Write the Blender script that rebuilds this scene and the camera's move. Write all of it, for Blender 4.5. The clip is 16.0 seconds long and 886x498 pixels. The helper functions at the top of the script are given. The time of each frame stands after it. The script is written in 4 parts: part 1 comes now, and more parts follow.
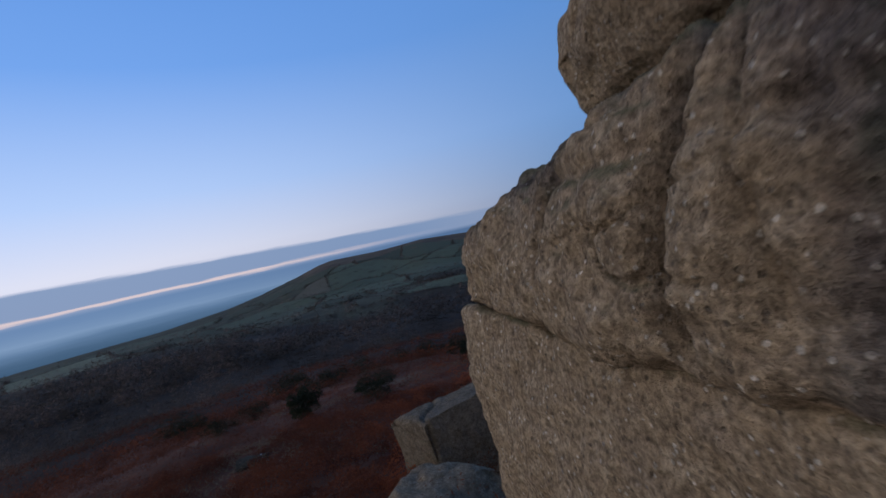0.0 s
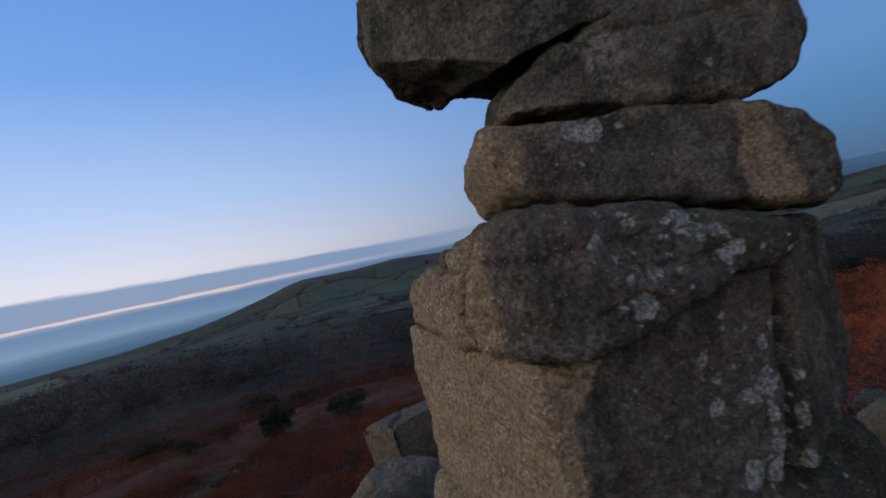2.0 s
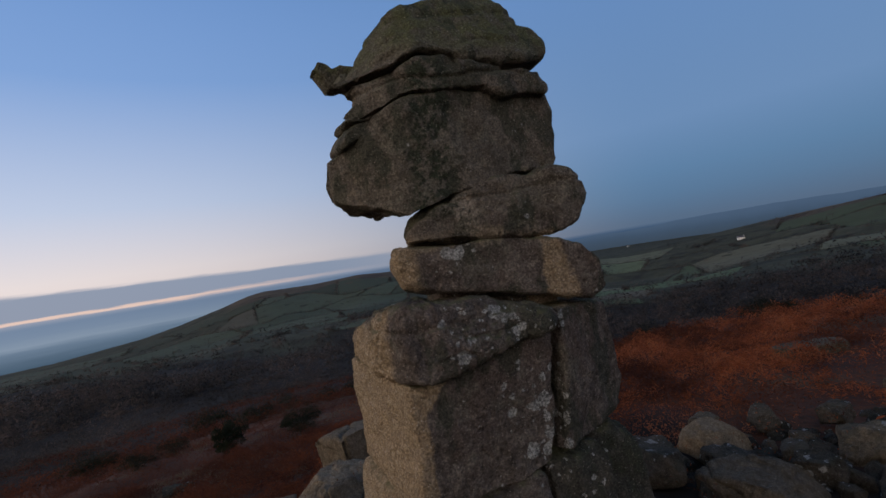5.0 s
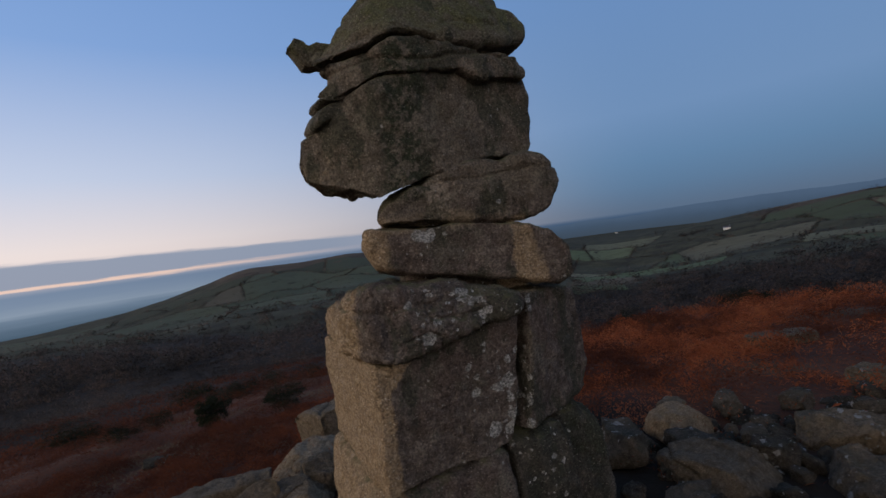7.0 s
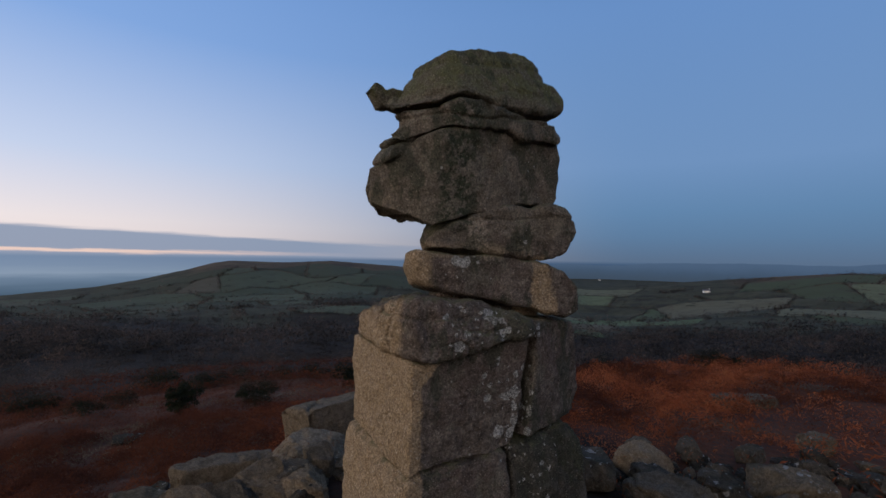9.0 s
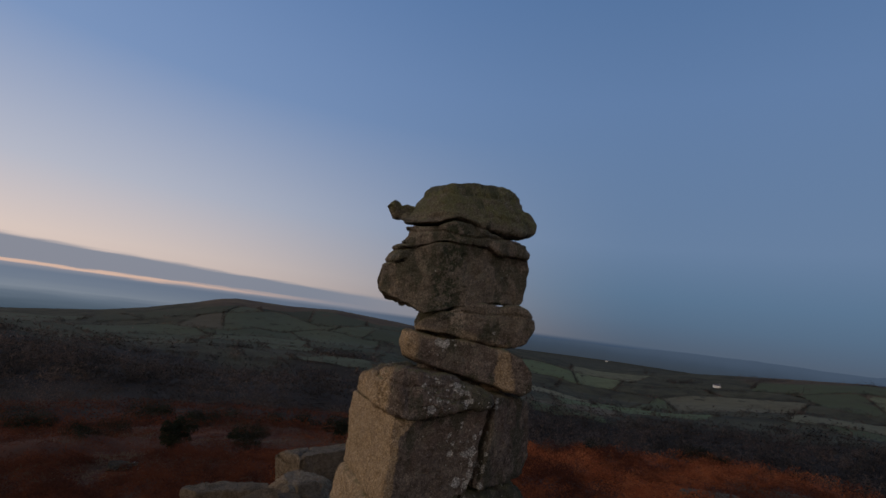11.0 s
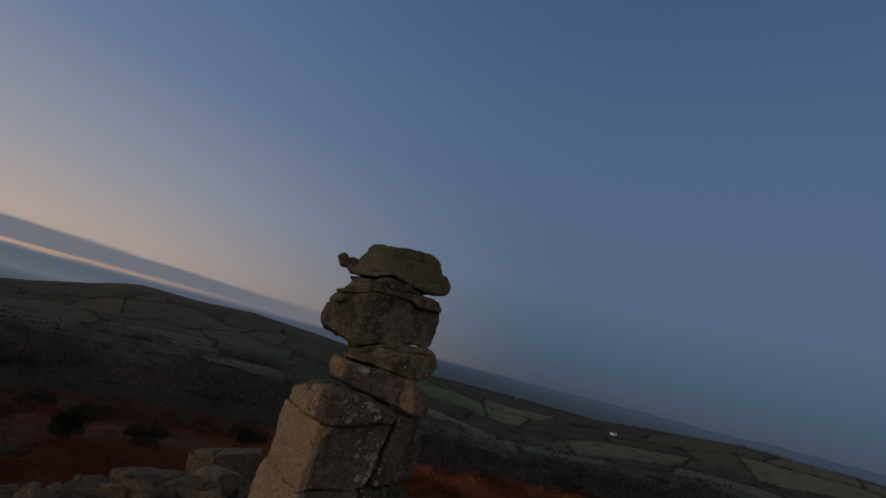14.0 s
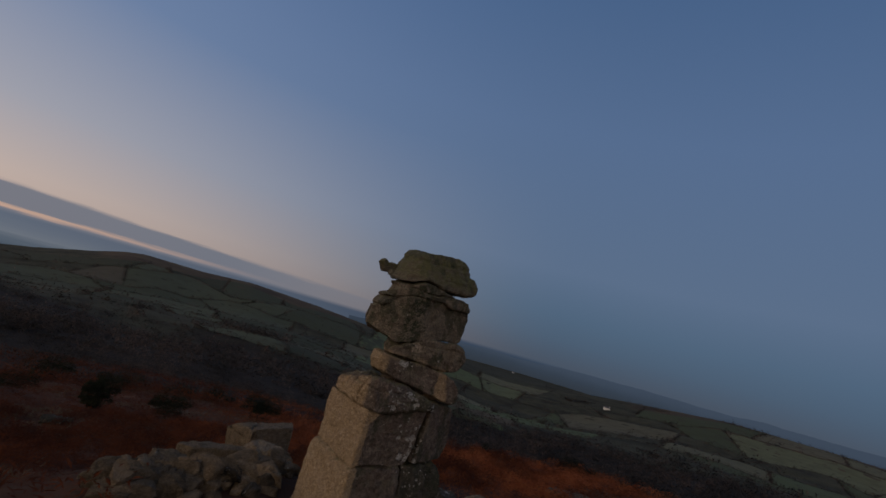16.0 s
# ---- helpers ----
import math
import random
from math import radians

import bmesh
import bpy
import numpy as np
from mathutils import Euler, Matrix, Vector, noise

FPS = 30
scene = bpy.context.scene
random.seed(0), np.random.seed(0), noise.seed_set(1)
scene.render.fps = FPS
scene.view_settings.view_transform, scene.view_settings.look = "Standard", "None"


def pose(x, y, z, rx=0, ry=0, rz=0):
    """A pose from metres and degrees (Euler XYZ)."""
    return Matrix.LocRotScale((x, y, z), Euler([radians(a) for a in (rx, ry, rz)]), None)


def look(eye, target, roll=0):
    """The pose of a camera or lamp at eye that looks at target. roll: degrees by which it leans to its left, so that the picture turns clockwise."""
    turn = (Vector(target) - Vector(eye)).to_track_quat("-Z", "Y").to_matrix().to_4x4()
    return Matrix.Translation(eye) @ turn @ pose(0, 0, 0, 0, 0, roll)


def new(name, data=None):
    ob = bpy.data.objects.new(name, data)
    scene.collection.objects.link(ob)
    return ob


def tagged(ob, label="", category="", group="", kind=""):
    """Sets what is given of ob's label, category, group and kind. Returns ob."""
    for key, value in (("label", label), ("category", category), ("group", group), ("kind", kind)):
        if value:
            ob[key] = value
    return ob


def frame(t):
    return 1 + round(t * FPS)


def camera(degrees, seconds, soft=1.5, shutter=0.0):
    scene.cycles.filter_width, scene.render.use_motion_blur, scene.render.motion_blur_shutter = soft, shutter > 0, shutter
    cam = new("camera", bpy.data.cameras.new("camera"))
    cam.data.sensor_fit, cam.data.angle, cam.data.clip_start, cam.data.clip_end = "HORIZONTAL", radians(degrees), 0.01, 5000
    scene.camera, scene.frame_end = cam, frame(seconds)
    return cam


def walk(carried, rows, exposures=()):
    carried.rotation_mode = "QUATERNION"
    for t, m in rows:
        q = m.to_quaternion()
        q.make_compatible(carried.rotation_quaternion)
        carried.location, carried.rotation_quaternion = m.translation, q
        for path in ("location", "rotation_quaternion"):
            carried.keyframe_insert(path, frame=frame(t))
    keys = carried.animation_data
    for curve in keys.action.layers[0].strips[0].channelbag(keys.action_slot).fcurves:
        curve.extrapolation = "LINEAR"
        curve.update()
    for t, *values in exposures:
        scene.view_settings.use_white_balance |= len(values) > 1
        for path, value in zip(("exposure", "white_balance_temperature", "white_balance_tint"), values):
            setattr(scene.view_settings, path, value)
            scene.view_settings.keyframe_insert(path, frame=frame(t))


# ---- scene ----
cam = camera(87.8, 16.0, soft=1.5, shutter=0.4)
PATH = [
    (0, (0.019, 0.0, 3.39), (-0.023, 1.997, 3.301), -12.5),
    (0.5, (-0.074, -0.432, 3.55), (-0.024, 1.565, 3.454), -14.0),
    (1, (0.047, -0.862, 3.597), (0.112, 1.136, 3.527), -13.0),
    (1.5, (0.166, -1.247, 3.624), (0.244, 0.751, 3.569), -12.5),
    (2, (0.26, -1.722, 3.64), (0.347, 0.276, 3.611), -11.9),
    (2.5, (0.487, -2.32, 3.703), (0.633, -0.326, 3.692), -11.9),
    (3, (0.544, -2.892, 3.847), (0.739, -0.902, 3.87), -11.6),
    (5.5, (0.788, -4.019, 4.167), (1.041, -2.035, 4.19), -9.0),
    (6, (0.914, -3.979, 4.146), (1.176, -1.997, 4.123), -9.3),
    (6.5, (0.875, -4.02, 4.128), (1.117, -2.035, 4.07), -9.0),
    (7, (0.875, -4.072, 4.142), (1.159, -2.093, 4.08), -7.5),
    (7.5, (0.732, -4.121, 4.178), (1.054, -2.148, 4.097), -5.8),
    (8, (0.538, -4.341, 4.208), (0.828, -2.364, 4.134), -4.7),
    (8.5, (0.222, -4.51, 4.21), (0.546, -2.537, 4.168), -0.3),
    (9, (0.064, -5.019, 4.224), (0.414, -3.051, 4.256), 1.1),
    (9.5, (-0.02, -5.54, 4.3), (0.311, -3.57, 4.404), 2.3),
    (10, (0.006, -6.045, 4.387), (0.312, -4.076, 4.562), 4.9),
    (12.5, (-0.009, -8.773, 4.83), (0.313, -6.838, 5.22), 9.9),
    (13, (-0.146, -9.2, 4.829), (0.229, -7.279, 5.238), 11.4),
    (13.5, (-0.332, -9.564, 4.852), (0.125, -7.667, 5.291), 13.3),
    (14, (-0.642, -9.915, 4.931), (-0.109, -8.038, 5.37), 15.1),
    (14.5, (-0.979, -10.221, 5.08), (-0.422, -8.346, 5.495), 15.4),
    (15, (-1.294, -10.446, 5.143), (-0.722, -8.576, 5.56), 15.7),
    (15.5, (-1.659, -10.679, 5.219), (-1.072, -8.807, 5.607), 15.9),
    (16, (-2.083, -11.026, 5.288), (-1.516, -9.137, 5.624), 16.1),
]
EXPOSURES = [(0, -0.2, 4980, 6), (3, -0.16, 5430, 5), (5.5, -0.22, 6050, 8), (6.5, -0.22, 6100, 8), (7.5, -0.1, 6030, 9), (9, -0.1, 5880, 8), (10, -0.3, 6180, 10), (12.5, -0.87, 6850, 11), (14, -1.18, 6800, 12), (16, -0.95, 6800, 13)]
walk(cam, [(t, look(eye, target, roll)) for t, eye, target, roll in PATH], EXPOSURES)


# World, sky and exposure ------------------------------------------------
def math_node(nt, op, a, b=None, c=None, clamp=False):
    n = nt.nodes.new("ShaderNodeMath")
    n.operation, n.use_clamp = op, clamp
    for i, v in enumerate((a, b, c)):
        if v is None:
            continue
        if isinstance(v, (int, float)):
            n.inputs[i].default_value = v
        else:
            nt.links.new(v, n.inputs[i])
    return n.outputs[0]


def ramp_node(nt, fac, stops, mode="LINEAR"):
    n = nt.nodes.new("ShaderNodeValToRGB")
    n.color_ramp.interpolation = mode
    els = n.color_ramp.elements
    while len(els) < len(stops):
        els.new(0.5)
    for e, (p, col) in zip(els, stops):
        e.position = p
        e.color = (*col, 1) if len(col) == 3 else col
    nt.links.new(fac, n.inputs[0])
    return n.outputs[0]


def mix_node(nt, fac, a, b, mode="MIX"):
    n = nt.nodes.new("ShaderNodeMix")
    n.data_type, n.blend_type = "RGBA", mode
    for sock, v in ((n.inputs[0], fac), (n.inputs[6], a), (n.inputs[7], b)):
        if isinstance(v, (int, float)):
            sock.default_value = v
        elif isinstance(v, tuple):
            sock.default_value = (*v, 1)
        else:
            nt.links.new(v, sock)
    return n.outputs[2]


def span_node(nt, v, lo, hi, a=0.0, b=1.0):
    n = nt.nodes.new("ShaderNodeMapRange")
    n.interpolation_type = "SMOOTHSTEP"
    nt.links.new(v, n.inputs[0])
    for i, q in enumerate((lo, hi, a, b)):
        if isinstance(q, (int, float)):
            n.inputs[i + 1].default_value = q
        else:
            nt.links.new(q, n.inputs[i + 1])
    return n.outputs[0]


def noise_node(nt, co, scale, detail=4.0, rough=0.55, kind="Fac", stretch=None):
    if stretch:
        m = nt.nodes.new("ShaderNodeMapping")
        m.inputs["Scale"].default_value = stretch
        nt.links.new(co, m.inputs[0])
        co = m.outputs[0]
    n = nt.nodes.new("ShaderNodeTexNoise")
    n.inputs["Scale"].default_value, n.inputs["Detail"].default_value, n.inputs["Roughness"].default_value = scale, detail, rough
    nt.links.new(co, n.inputs["Vector"])
    return n.outputs[kind]


def cell_node(nt, co, scale, feature="F1", out="Distance", rand=1.0, stretch=None):
    if stretch:
        m = nt.nodes.new("ShaderNodeMapping")
        m.inputs["Scale"].default_value = stretch
        nt.links.new(co, m.inputs[0])
        co = m.outputs[0]
    n = nt.nodes.new("ShaderNodeTexVoronoi")
    n.feature = feature
    n.inputs["Scale"].default_value = scale
    n.inputs["Randomness"].default_value = rand
    nt.links.new(co, n.inputs["Vector"])
    return n.outputs[out]


def make_sky():
    world = bpy.data.worlds.new("dusk_sky")
    scene.world = world
    world.use_nodes = True
    nt = world.node_tree
    nt.nodes.clear()
    co = nt.nodes.new("ShaderNodeTexCoord").outputs["Generated"]
    sep = nt.nodes.new("ShaderNodeSeparateXYZ")
    nt.links.new(co, sep.inputs[0])
    x, y, z = sep.outputs
    elev = math_node(nt, "MULTIPLY", math_node(nt, "ARCSINE", z), 57.2958)
    az = math_node(nt, "MULTIPLY", math_node(nt, "ARCTAN2", x, y), 57.2958)
    # how near the afterglow, which lies far to the west
    near = math_node(nt, "ADD", math_node(nt, "MULTIPLY", x, math.sin(radians(-70))), math_node(nt, "MULTIPLY", y, math.cos(radians(-70))))
    glow = span_node(nt, near, -0.25, 1.0)
    h = math_node(nt, "DIVIDE", elev, 90.0, clamp=True)
    warm = ramp_node(nt, h, [(0.0, (1.05, 0.82, 0.70)), (0.035, (1.03, 0.86, 0.78)), (0.11, (0.68, 0.715, 0.84)), (0.25, (0.29, 0.44, 0.75)), (0.5, (0.125, 0.27, 0.60)), (1.0, (0.07, 0.17, 0.43))])
    cool = ramp_node(nt, h, [(0.0, (0.118, 0.168, 0.245)), (0.03, (0.128, 0.215, 0.335)), (0.06, (0.143, 0.25, 0.40)), (0.12, (0.19, 0.305, 0.50)), (0.3, (0.166, 0.292, 0.543)), (0.5, (0.104, 0.222, 0.467)), (1.0, (0.06, 0.15, 0.38))])
    sky = mix_node(nt, glow, cool, warm)
    # the rosy half of the dusk sky, opposite the dark horizon
    rosy = ramp_node(nt, h, [(0.0, (1.4, 1.13, 0.94)), (0.3, (1.45, 1.2, 1.03)), (0.6, (0.42, 0.44, 0.50)), (1.0, (0.07, 0.17, 0.40))])
    rear = math_node(nt, "ADD", math_node(nt, "MULTIPLY", x, math.sin(radians(-145))), math_node(nt, "MULTIPLY", y, math.cos(radians(-145))))
    sky = mix_node(nt, span_node(nt, rear, -0.05, 0.8), sky, rosy)
    # long bank of cloud low over the horizon, with a bright gap under it
    wob = noise_node(nt, co, 9.0, 3.0, 0.6, stretch=(1, 1, 14))
    wobble = math_node(nt, "MULTIPLY", math_node(nt, "SUBTRACT", wob, 0.5), 0.7)
    e2 = math_node(nt, "ADD", elev, wobble)
    top = span_node(nt, az, -60, 25, 2.95, 1.2)
    bank = math_node(nt, "MULTIPLY", span_node(nt, e2, top, math_node(nt, "SUBTRACT", top, 0.5)), span_node(nt, az, 24, -8))
    bank = math_node(nt, "MULTIPLY", bank, span_node(nt, az, -175, -120))
    sky = mix_node(nt, math_node(nt, "MULTIPLY", bank, 0.85), sky, (0.235, 0.295, 0.40))
    gap = math_node(nt, "MULTIPLY", span_node(nt, e2, -0.35, -0.1), span_node(nt, e2, 0.22, 0.0))
    gap = math_node(nt, "MULTIPLY", gap, span_node(nt, az, 2, -28))
    gap = math_node(nt, "MULTIPLY", gap, span_node(nt, az, -130, -90))
    sky = mix_node(nt, math_node(nt, "MULTIPLY", gap, 0.9), sky, (1.0, 0.68, 0.53))
    # mist over the far lowland
    mist = mix_node(nt, glow, (0.055, 0.095, 0.165), ramp_node(nt, span_node(nt, e2, -4.6, -0.6), [(0.0, (0.080, 0.120, 0.165)), (0.4, (0.175, 0.23, 0.30)), (0.62, (0.30, 0.355, 0.43)), (1.0, (0.225, 0.285, 0.385))]))
    sky = mix_node(nt, span_node(nt, elev, -0.15, -0.75), sky, mist)
    bg = nt.nodes.new("ShaderNodeBackground")
    nt.links.new(sky, bg.inputs[0])
    bg.inputs[1].default_value = 1.0
    out = nt.nodes.new("ShaderNodeOutputWorld")
    nt.links.new(bg.outputs[0], out.inputs[0])


make_sky()
sun = new("sun", bpy.data.lights.new("sun", "SUN"))
sun.data.energy, sun.data.angle, sun.data.color = 0.7, radians(30), (1.0, 0.78, 0.56)
sun.matrix_world = look((-40, 4, 8), (0, 0, 0))


# Materials --------------------------------------------------------------
def material(name):
    m = bpy.data.materials.new(name)
    m.use_nodes = True
    nt = m.node_tree
    b = nt.nodes["Principled BSDF"]
    b.inputs["Specular IOR Level"].default_value = 0.25
    return m, nt, b


def bump(nt, b, layers):
    last = None
    for height, strength, dist in layers:
        n = nt.nodes.new("ShaderNodeBump")
        n.inputs["Strength"].default_value, n.inputs["Distance"].default_value = strength, dist
        nt.links.new(height, n.inputs["Height"])
        if last is not None:
            nt.links.new(last, n.inputs["Normal"])
        last = n.outputs[0]
    nt.links.new(last, b.inputs["Normal"])


def warp_node(nt, co, scale, amount, detail=4.0):
    """The place pushed about by a noise, for ragged outlines."""
    w = nt.nodes.new("ShaderNodeMix")
    w.data_type = "VECTOR"
    w.inputs[0].default_value = amount
    nt.links.new(co, w.inputs[4])
    nt.links.new(noise_node(nt, co, scale, detail, 0.65, kind="Color"), w.inputs[5])
    return w.outputs[1]


def box_node(nt, u, z, u0, u1, z0, z1, soft=0.12):
    """1 inside a stretch of the stack's face, 0 outside it."""
    across = math_node(nt, "MULTIPLY", span_node(nt, u, u0 - soft, u0 + soft), span_node(nt, u, u1 + soft, u1 - soft))
    along = math_node(nt, "MULTIPLY", span_node(nt, z, z0 - soft, z0 + soft), span_node(nt, z, z1 + soft, z1 - soft))
    return math_node(nt, "MULTIPLY", across, along)


def blotches(nt, co, layers, where):
    """Ragged round patches of lichen; where: 0 to 1, how thickly they grow."""
    lich = None
    for scale, most, share in layers:
        size = math_node(nt, "MULTIPLY", where, most)
        one = span_node(nt, cell_node(nt, co, scale), size, math_node(nt, "SUBTRACT", size, 0.07))
        pick = nt.nodes.new("ShaderNodeSeparateColor")
        nt.links.new(cell_node(nt, co, scale, out="Color"), pick.inputs[0])
        one = math_node(nt, "MULTIPLY", one, span_node(nt, pick.outputs[0], 1.0 - share, 1.06 - share))
        one = math_node(nt, "MULTIPLY", one, span_node(nt, where, 0.05, 0.2))
        lich = one if lich is None else math_node(nt, "MAXIMUM", lich, one)
    return lich


def grains(nt, co, col, fresh):
    """Crystals of feldspar, and pits where they have dropped out: colour and relief."""
    place = warp_node(nt, co, 40.0, 0.012, 3)
    pick = nt.nodes.new("ShaderNodeSeparateColor")
    nt.links.new(cell_node(nt, place, 58.0, out="Color"), pick.inputs[0])
    core = span_node(nt, cell_node(nt, place, 58.0), 0.5, 0.3)
    crystal = math_node(nt, "MULTIPLY", span_node(nt, pick.outputs[0], 0.88, 0.95), core)
    pit = math_node(nt, "MULTIPLY", span_node(nt, pick.outputs[1], 0.86, 0.93), core)
    col = mix_node(nt, math_node(nt, "MULTIPLY", math_node(nt, "MULTIPLY", crystal, 0.75), fresh), col, (0.66, 0.58, 0.47))
    col = mix_node(nt, math_node(nt, "MULTIPLY", math_node(nt, "MULTIPLY", pit, 0.7), fresh), col, (0.07, 0.055, 0.045))
    return col, math_node(nt, "SUBTRACT", crystal, pit)


def stack_granite():
    """The stack: purple-brown weathered granite with grey lichen and green-black algae; the west side and fresh scars are bare and tan."""
    m, nt, b = material("stack_granite")
    co = nt.nodes.new("ShaderNodeTexCoord").outputs["Object"]
    sep = nt.nodes.new("ShaderNodeSeparateXYZ")
    nt.links.new(co, sep.inputs[0])
    u, v, z = sep.outputs
    big = noise_node(nt, co, 0.9, 5, 0.6)
    mid = noise_node(nt, co, 4.2, 6, 0.62)
    rag = noise_node(nt, co, 13.0, 7, 0.7)
    fine = noise_node(nt, co, 38.0, 5, 0.7)
    ragged = math_node(nt, "SUBTRACT", noise_node(nt, co, 3.2, 6, 0.7), 0.5)
    blend = math_node(nt, "ADD", math_node(nt, "MULTIPLY", mid, 0.5), math_node(nt, "MULTIPLY", rag, 0.5))
    dark = ramp_node(nt, blend, [(0.36, (0.052, 0.042, 0.034)), (0.5, (0.124, 0.100, 0.082)), (0.63, (0.228, 0.190, 0.154))])
    dark = mix_node(nt, span_node(nt, big, 0.46, 0.6, 0.0, 0.5), dark, mix_node(nt, 0.5, dark, (0.118, 0.074, 0.058)))
    dark = mix_node(nt, span_node(nt, noise_node(nt, co, 2.1, 5, 0.65), 0.52, 0.62, 0.0, 0.65), dark, mix_node(nt, 0.6, dark, (0.088, 0.088, 0.062)))
    tan = ramp_node(nt, rag, [(0.32, (0.232, 0.163, 0.097)), (0.5, (0.318, 0.232, 0.140)), (0.68, (0.405, 0.308, 0.20))])
    tan = mix_node(nt, span_node(nt, mid, 0.5, 0.68, 0.0, 0.45), tan, (0.285, 0.215, 0.15))
    # where the rock is bare
    edge = math_node(nt, "ADD", u, math_node(nt, "MULTIPLY", ragged, 0.30))
    low = span_node(nt, z, 4.5, 4.2)
    slid = math_node(nt, "SUBTRACT", edge, math_node(nt, "MULTIPLY", math_node(nt, "MULTIPLY", math_node(nt, "SUBTRACT", v, 0.55), 0.36), span_node(nt, z, 3.72, 3.78)))
    under = math_node(nt, "ADD", z, math_node(nt, "MULTIPLY", u, -0.35))
    lim = math_node(nt, "ADD", span_node(nt, z, 2.88, 2.98, 0.22, 0.02), math_node(nt, "MULTIPLY", math_node(nt, "MULTIPLY", span_node(nt, under, 2.5, 2.78), span_node(nt, z, 2.97, 2.9)), 0.22))
    lim = math_node(nt, "ADD", math_node(nt, "ADD", lim, math_node(nt, "MULTIPLY", span_node(nt, v, 0.15, 0.45), 0.18)), span_node(nt, z, 3.72, 3.8, 0.0, 0.44))
    bare = math_node(nt, "MULTIPLY", span_node(nt, slid, lim, math_node(nt, "SUBTRACT", lim, span_node(nt, z, 2.9, 3.0, 0.05, 0.18))), low)
    scar = math_node(nt, "MULTIPLY", span_node(nt, edge, 2.0, 2.06, 0.0, 0.85), span_node(nt, math_node(nt, "ADD", edge, math_node(nt, "MULTIPLY", math_node(nt, "SUBTRACT", z, 3.7), 0.25)), 2.38, 2.31))
    scar = math_node(nt, "MULTIPLY", scar, math_node(nt, "MULTIPLY", span_node(nt, z, 3.3, 3.36), span_node(nt, z, 4.3, 4.2)))
    bare = math_node(nt, "MAXIMUM", bare, scar)
    # brown upper stones, a pale rub on the neck, tan along the lower edges of neck and jaw
    dark = mix_node(nt, span_node(nt, z, 4.2, 4.7, 0.0, 0.5), dark, mix_node(nt, 0.6, dark, (0.185, 0.168, 0.118)))
    rub = math_node(nt, "MULTIPLY", box_node(nt, edge, z, 1.05, 1.32, 4.32, 4.78, 0.05), span_node(nt, rag, 0.38, 0.5))
    dark = mix_node(nt, math_node(nt, "MULTIPLY", rub, 0.7), dark, (0.36, 0.30, 0.23))
    sill = math_node(nt, "MULTIPLY", box_node(nt, edge, z, 0.3, 2.0, 4.2, 4.40, 0.05), span_node(nt, mid, 0.42, 0.55))
    dark = mix_node(nt, math_node(nt, "MULTIPLY", sill, 0.6), dark, (0.30, 0.235, 0.155))
    jaw = math_node(nt, "MULTIPLY", box_node(nt, edge, z, -0.6, 0.2, 4.7, 5.25, 0.12), span_node(nt, mid, 0.42, 0.58))
    dark = mix_node(nt, math_node(nt, "MULTIPLY", jaw, 0.6), dark, (0.27, 0.215, 0.15))
    # damp foot, green-black runs on the head, moss on the cap
    damp = math_node(nt, "MULTIPLY", span_node(nt, u, 1.35, 1.75), span_node(nt, z, 1.85, 1.65))
    dark = mix_node(nt, math_node(nt, "MULTIPLY", damp, span_node(nt, mid, 0.35, 0.6, 0.9, 0.6)), dark, (0.042, 0.044, 0.034))
    lean = math_node(nt, "ADD", edge, math_node(nt, "MULTIPLY", math_node(nt, "SUBTRACT", z, 5.2), -0.05))
    streak = math_node(nt, "MULTIPLY", span_node(nt, lean, 0.58, 0.72), span_node(nt, lean, 1.3, 1.0))
    streak = math_node(nt, "MULTIPLY", streak, math_node(nt, "MULTIPLY", span_node(nt, z, 4.5, 4.7), span_node(nt, z, 6.6, 6.2)))
    dark = mix_node(nt, math_node(nt, "MULTIPLY", streak, span_node(nt, blend, 0.54, 0.46, 0.15, 0.92)), dark, (0.036, 0.044, 0.026))
    moss = math_node(nt, "MULTIPLY", span_node(nt, z, 6.3, 6.7), span_node(nt, mid, 0.38, 0.58, 0.25, 0.85))
    dark = mix_node(nt, moss, dark, (0.098, 0.102, 0.044))
    runs = noise_node(nt, co, 1.7, 6, 0.66, stretch=(1.0, 1.0, 0.5))
    dark = mix_node(nt, math_node(nt, "MULTIPLY", span_node(nt, runs, 0.53, 0.59), 0.62), dark, (0.040, 0.046, 0.030))
    # lichen, thick on the east of the base, on the wedge and the middle of the slab
    place = warp_node(nt, co, 7.0, 0.13, 7)
    thick = box_node(nt, edge, z, 0.95, 1.95, 1.75, 2.95, 0.25)
    for zone, much in (((0.3, 1.5, 3.05, 3.66), 0.82), ((0.75, 1.45, 3.8, 4.3), 1.0), ((1.5, 2.7, 0.6, 1.7), 0.55), ((2.0, 2.9, 1.9, 3.2), 0.25), ((1.3, 2.2, 3.05, 3.5), 0.7), ((0.9, 2.5, 4.3, 4.9), 0.35)):
        thick = math_node(nt, "MAXIMUM", thick, math_node(nt, "MULTIPLY", box_node(nt, u, z, *zone, 0.15), much))
    thick = math_node(nt, "MAXIMUM", thick, 0.22)
    where = math_node(nt, "MULTIPLY", thick, span_node(nt, noise_node(nt, co, 1.6, 3, 0.55), 0.36, 0.56, 0.25, 1.0))
    lich = blotches(nt, place, ((4.6, 0.52, 0.5), (8.0, 0.5, 0.45), (16.0, 0.46, 0.4)), where)
    lich = math_node(nt, "MULTIPLY", lich, span_node(nt, rag, 0.34, 0.5, 0.35, 0.9))
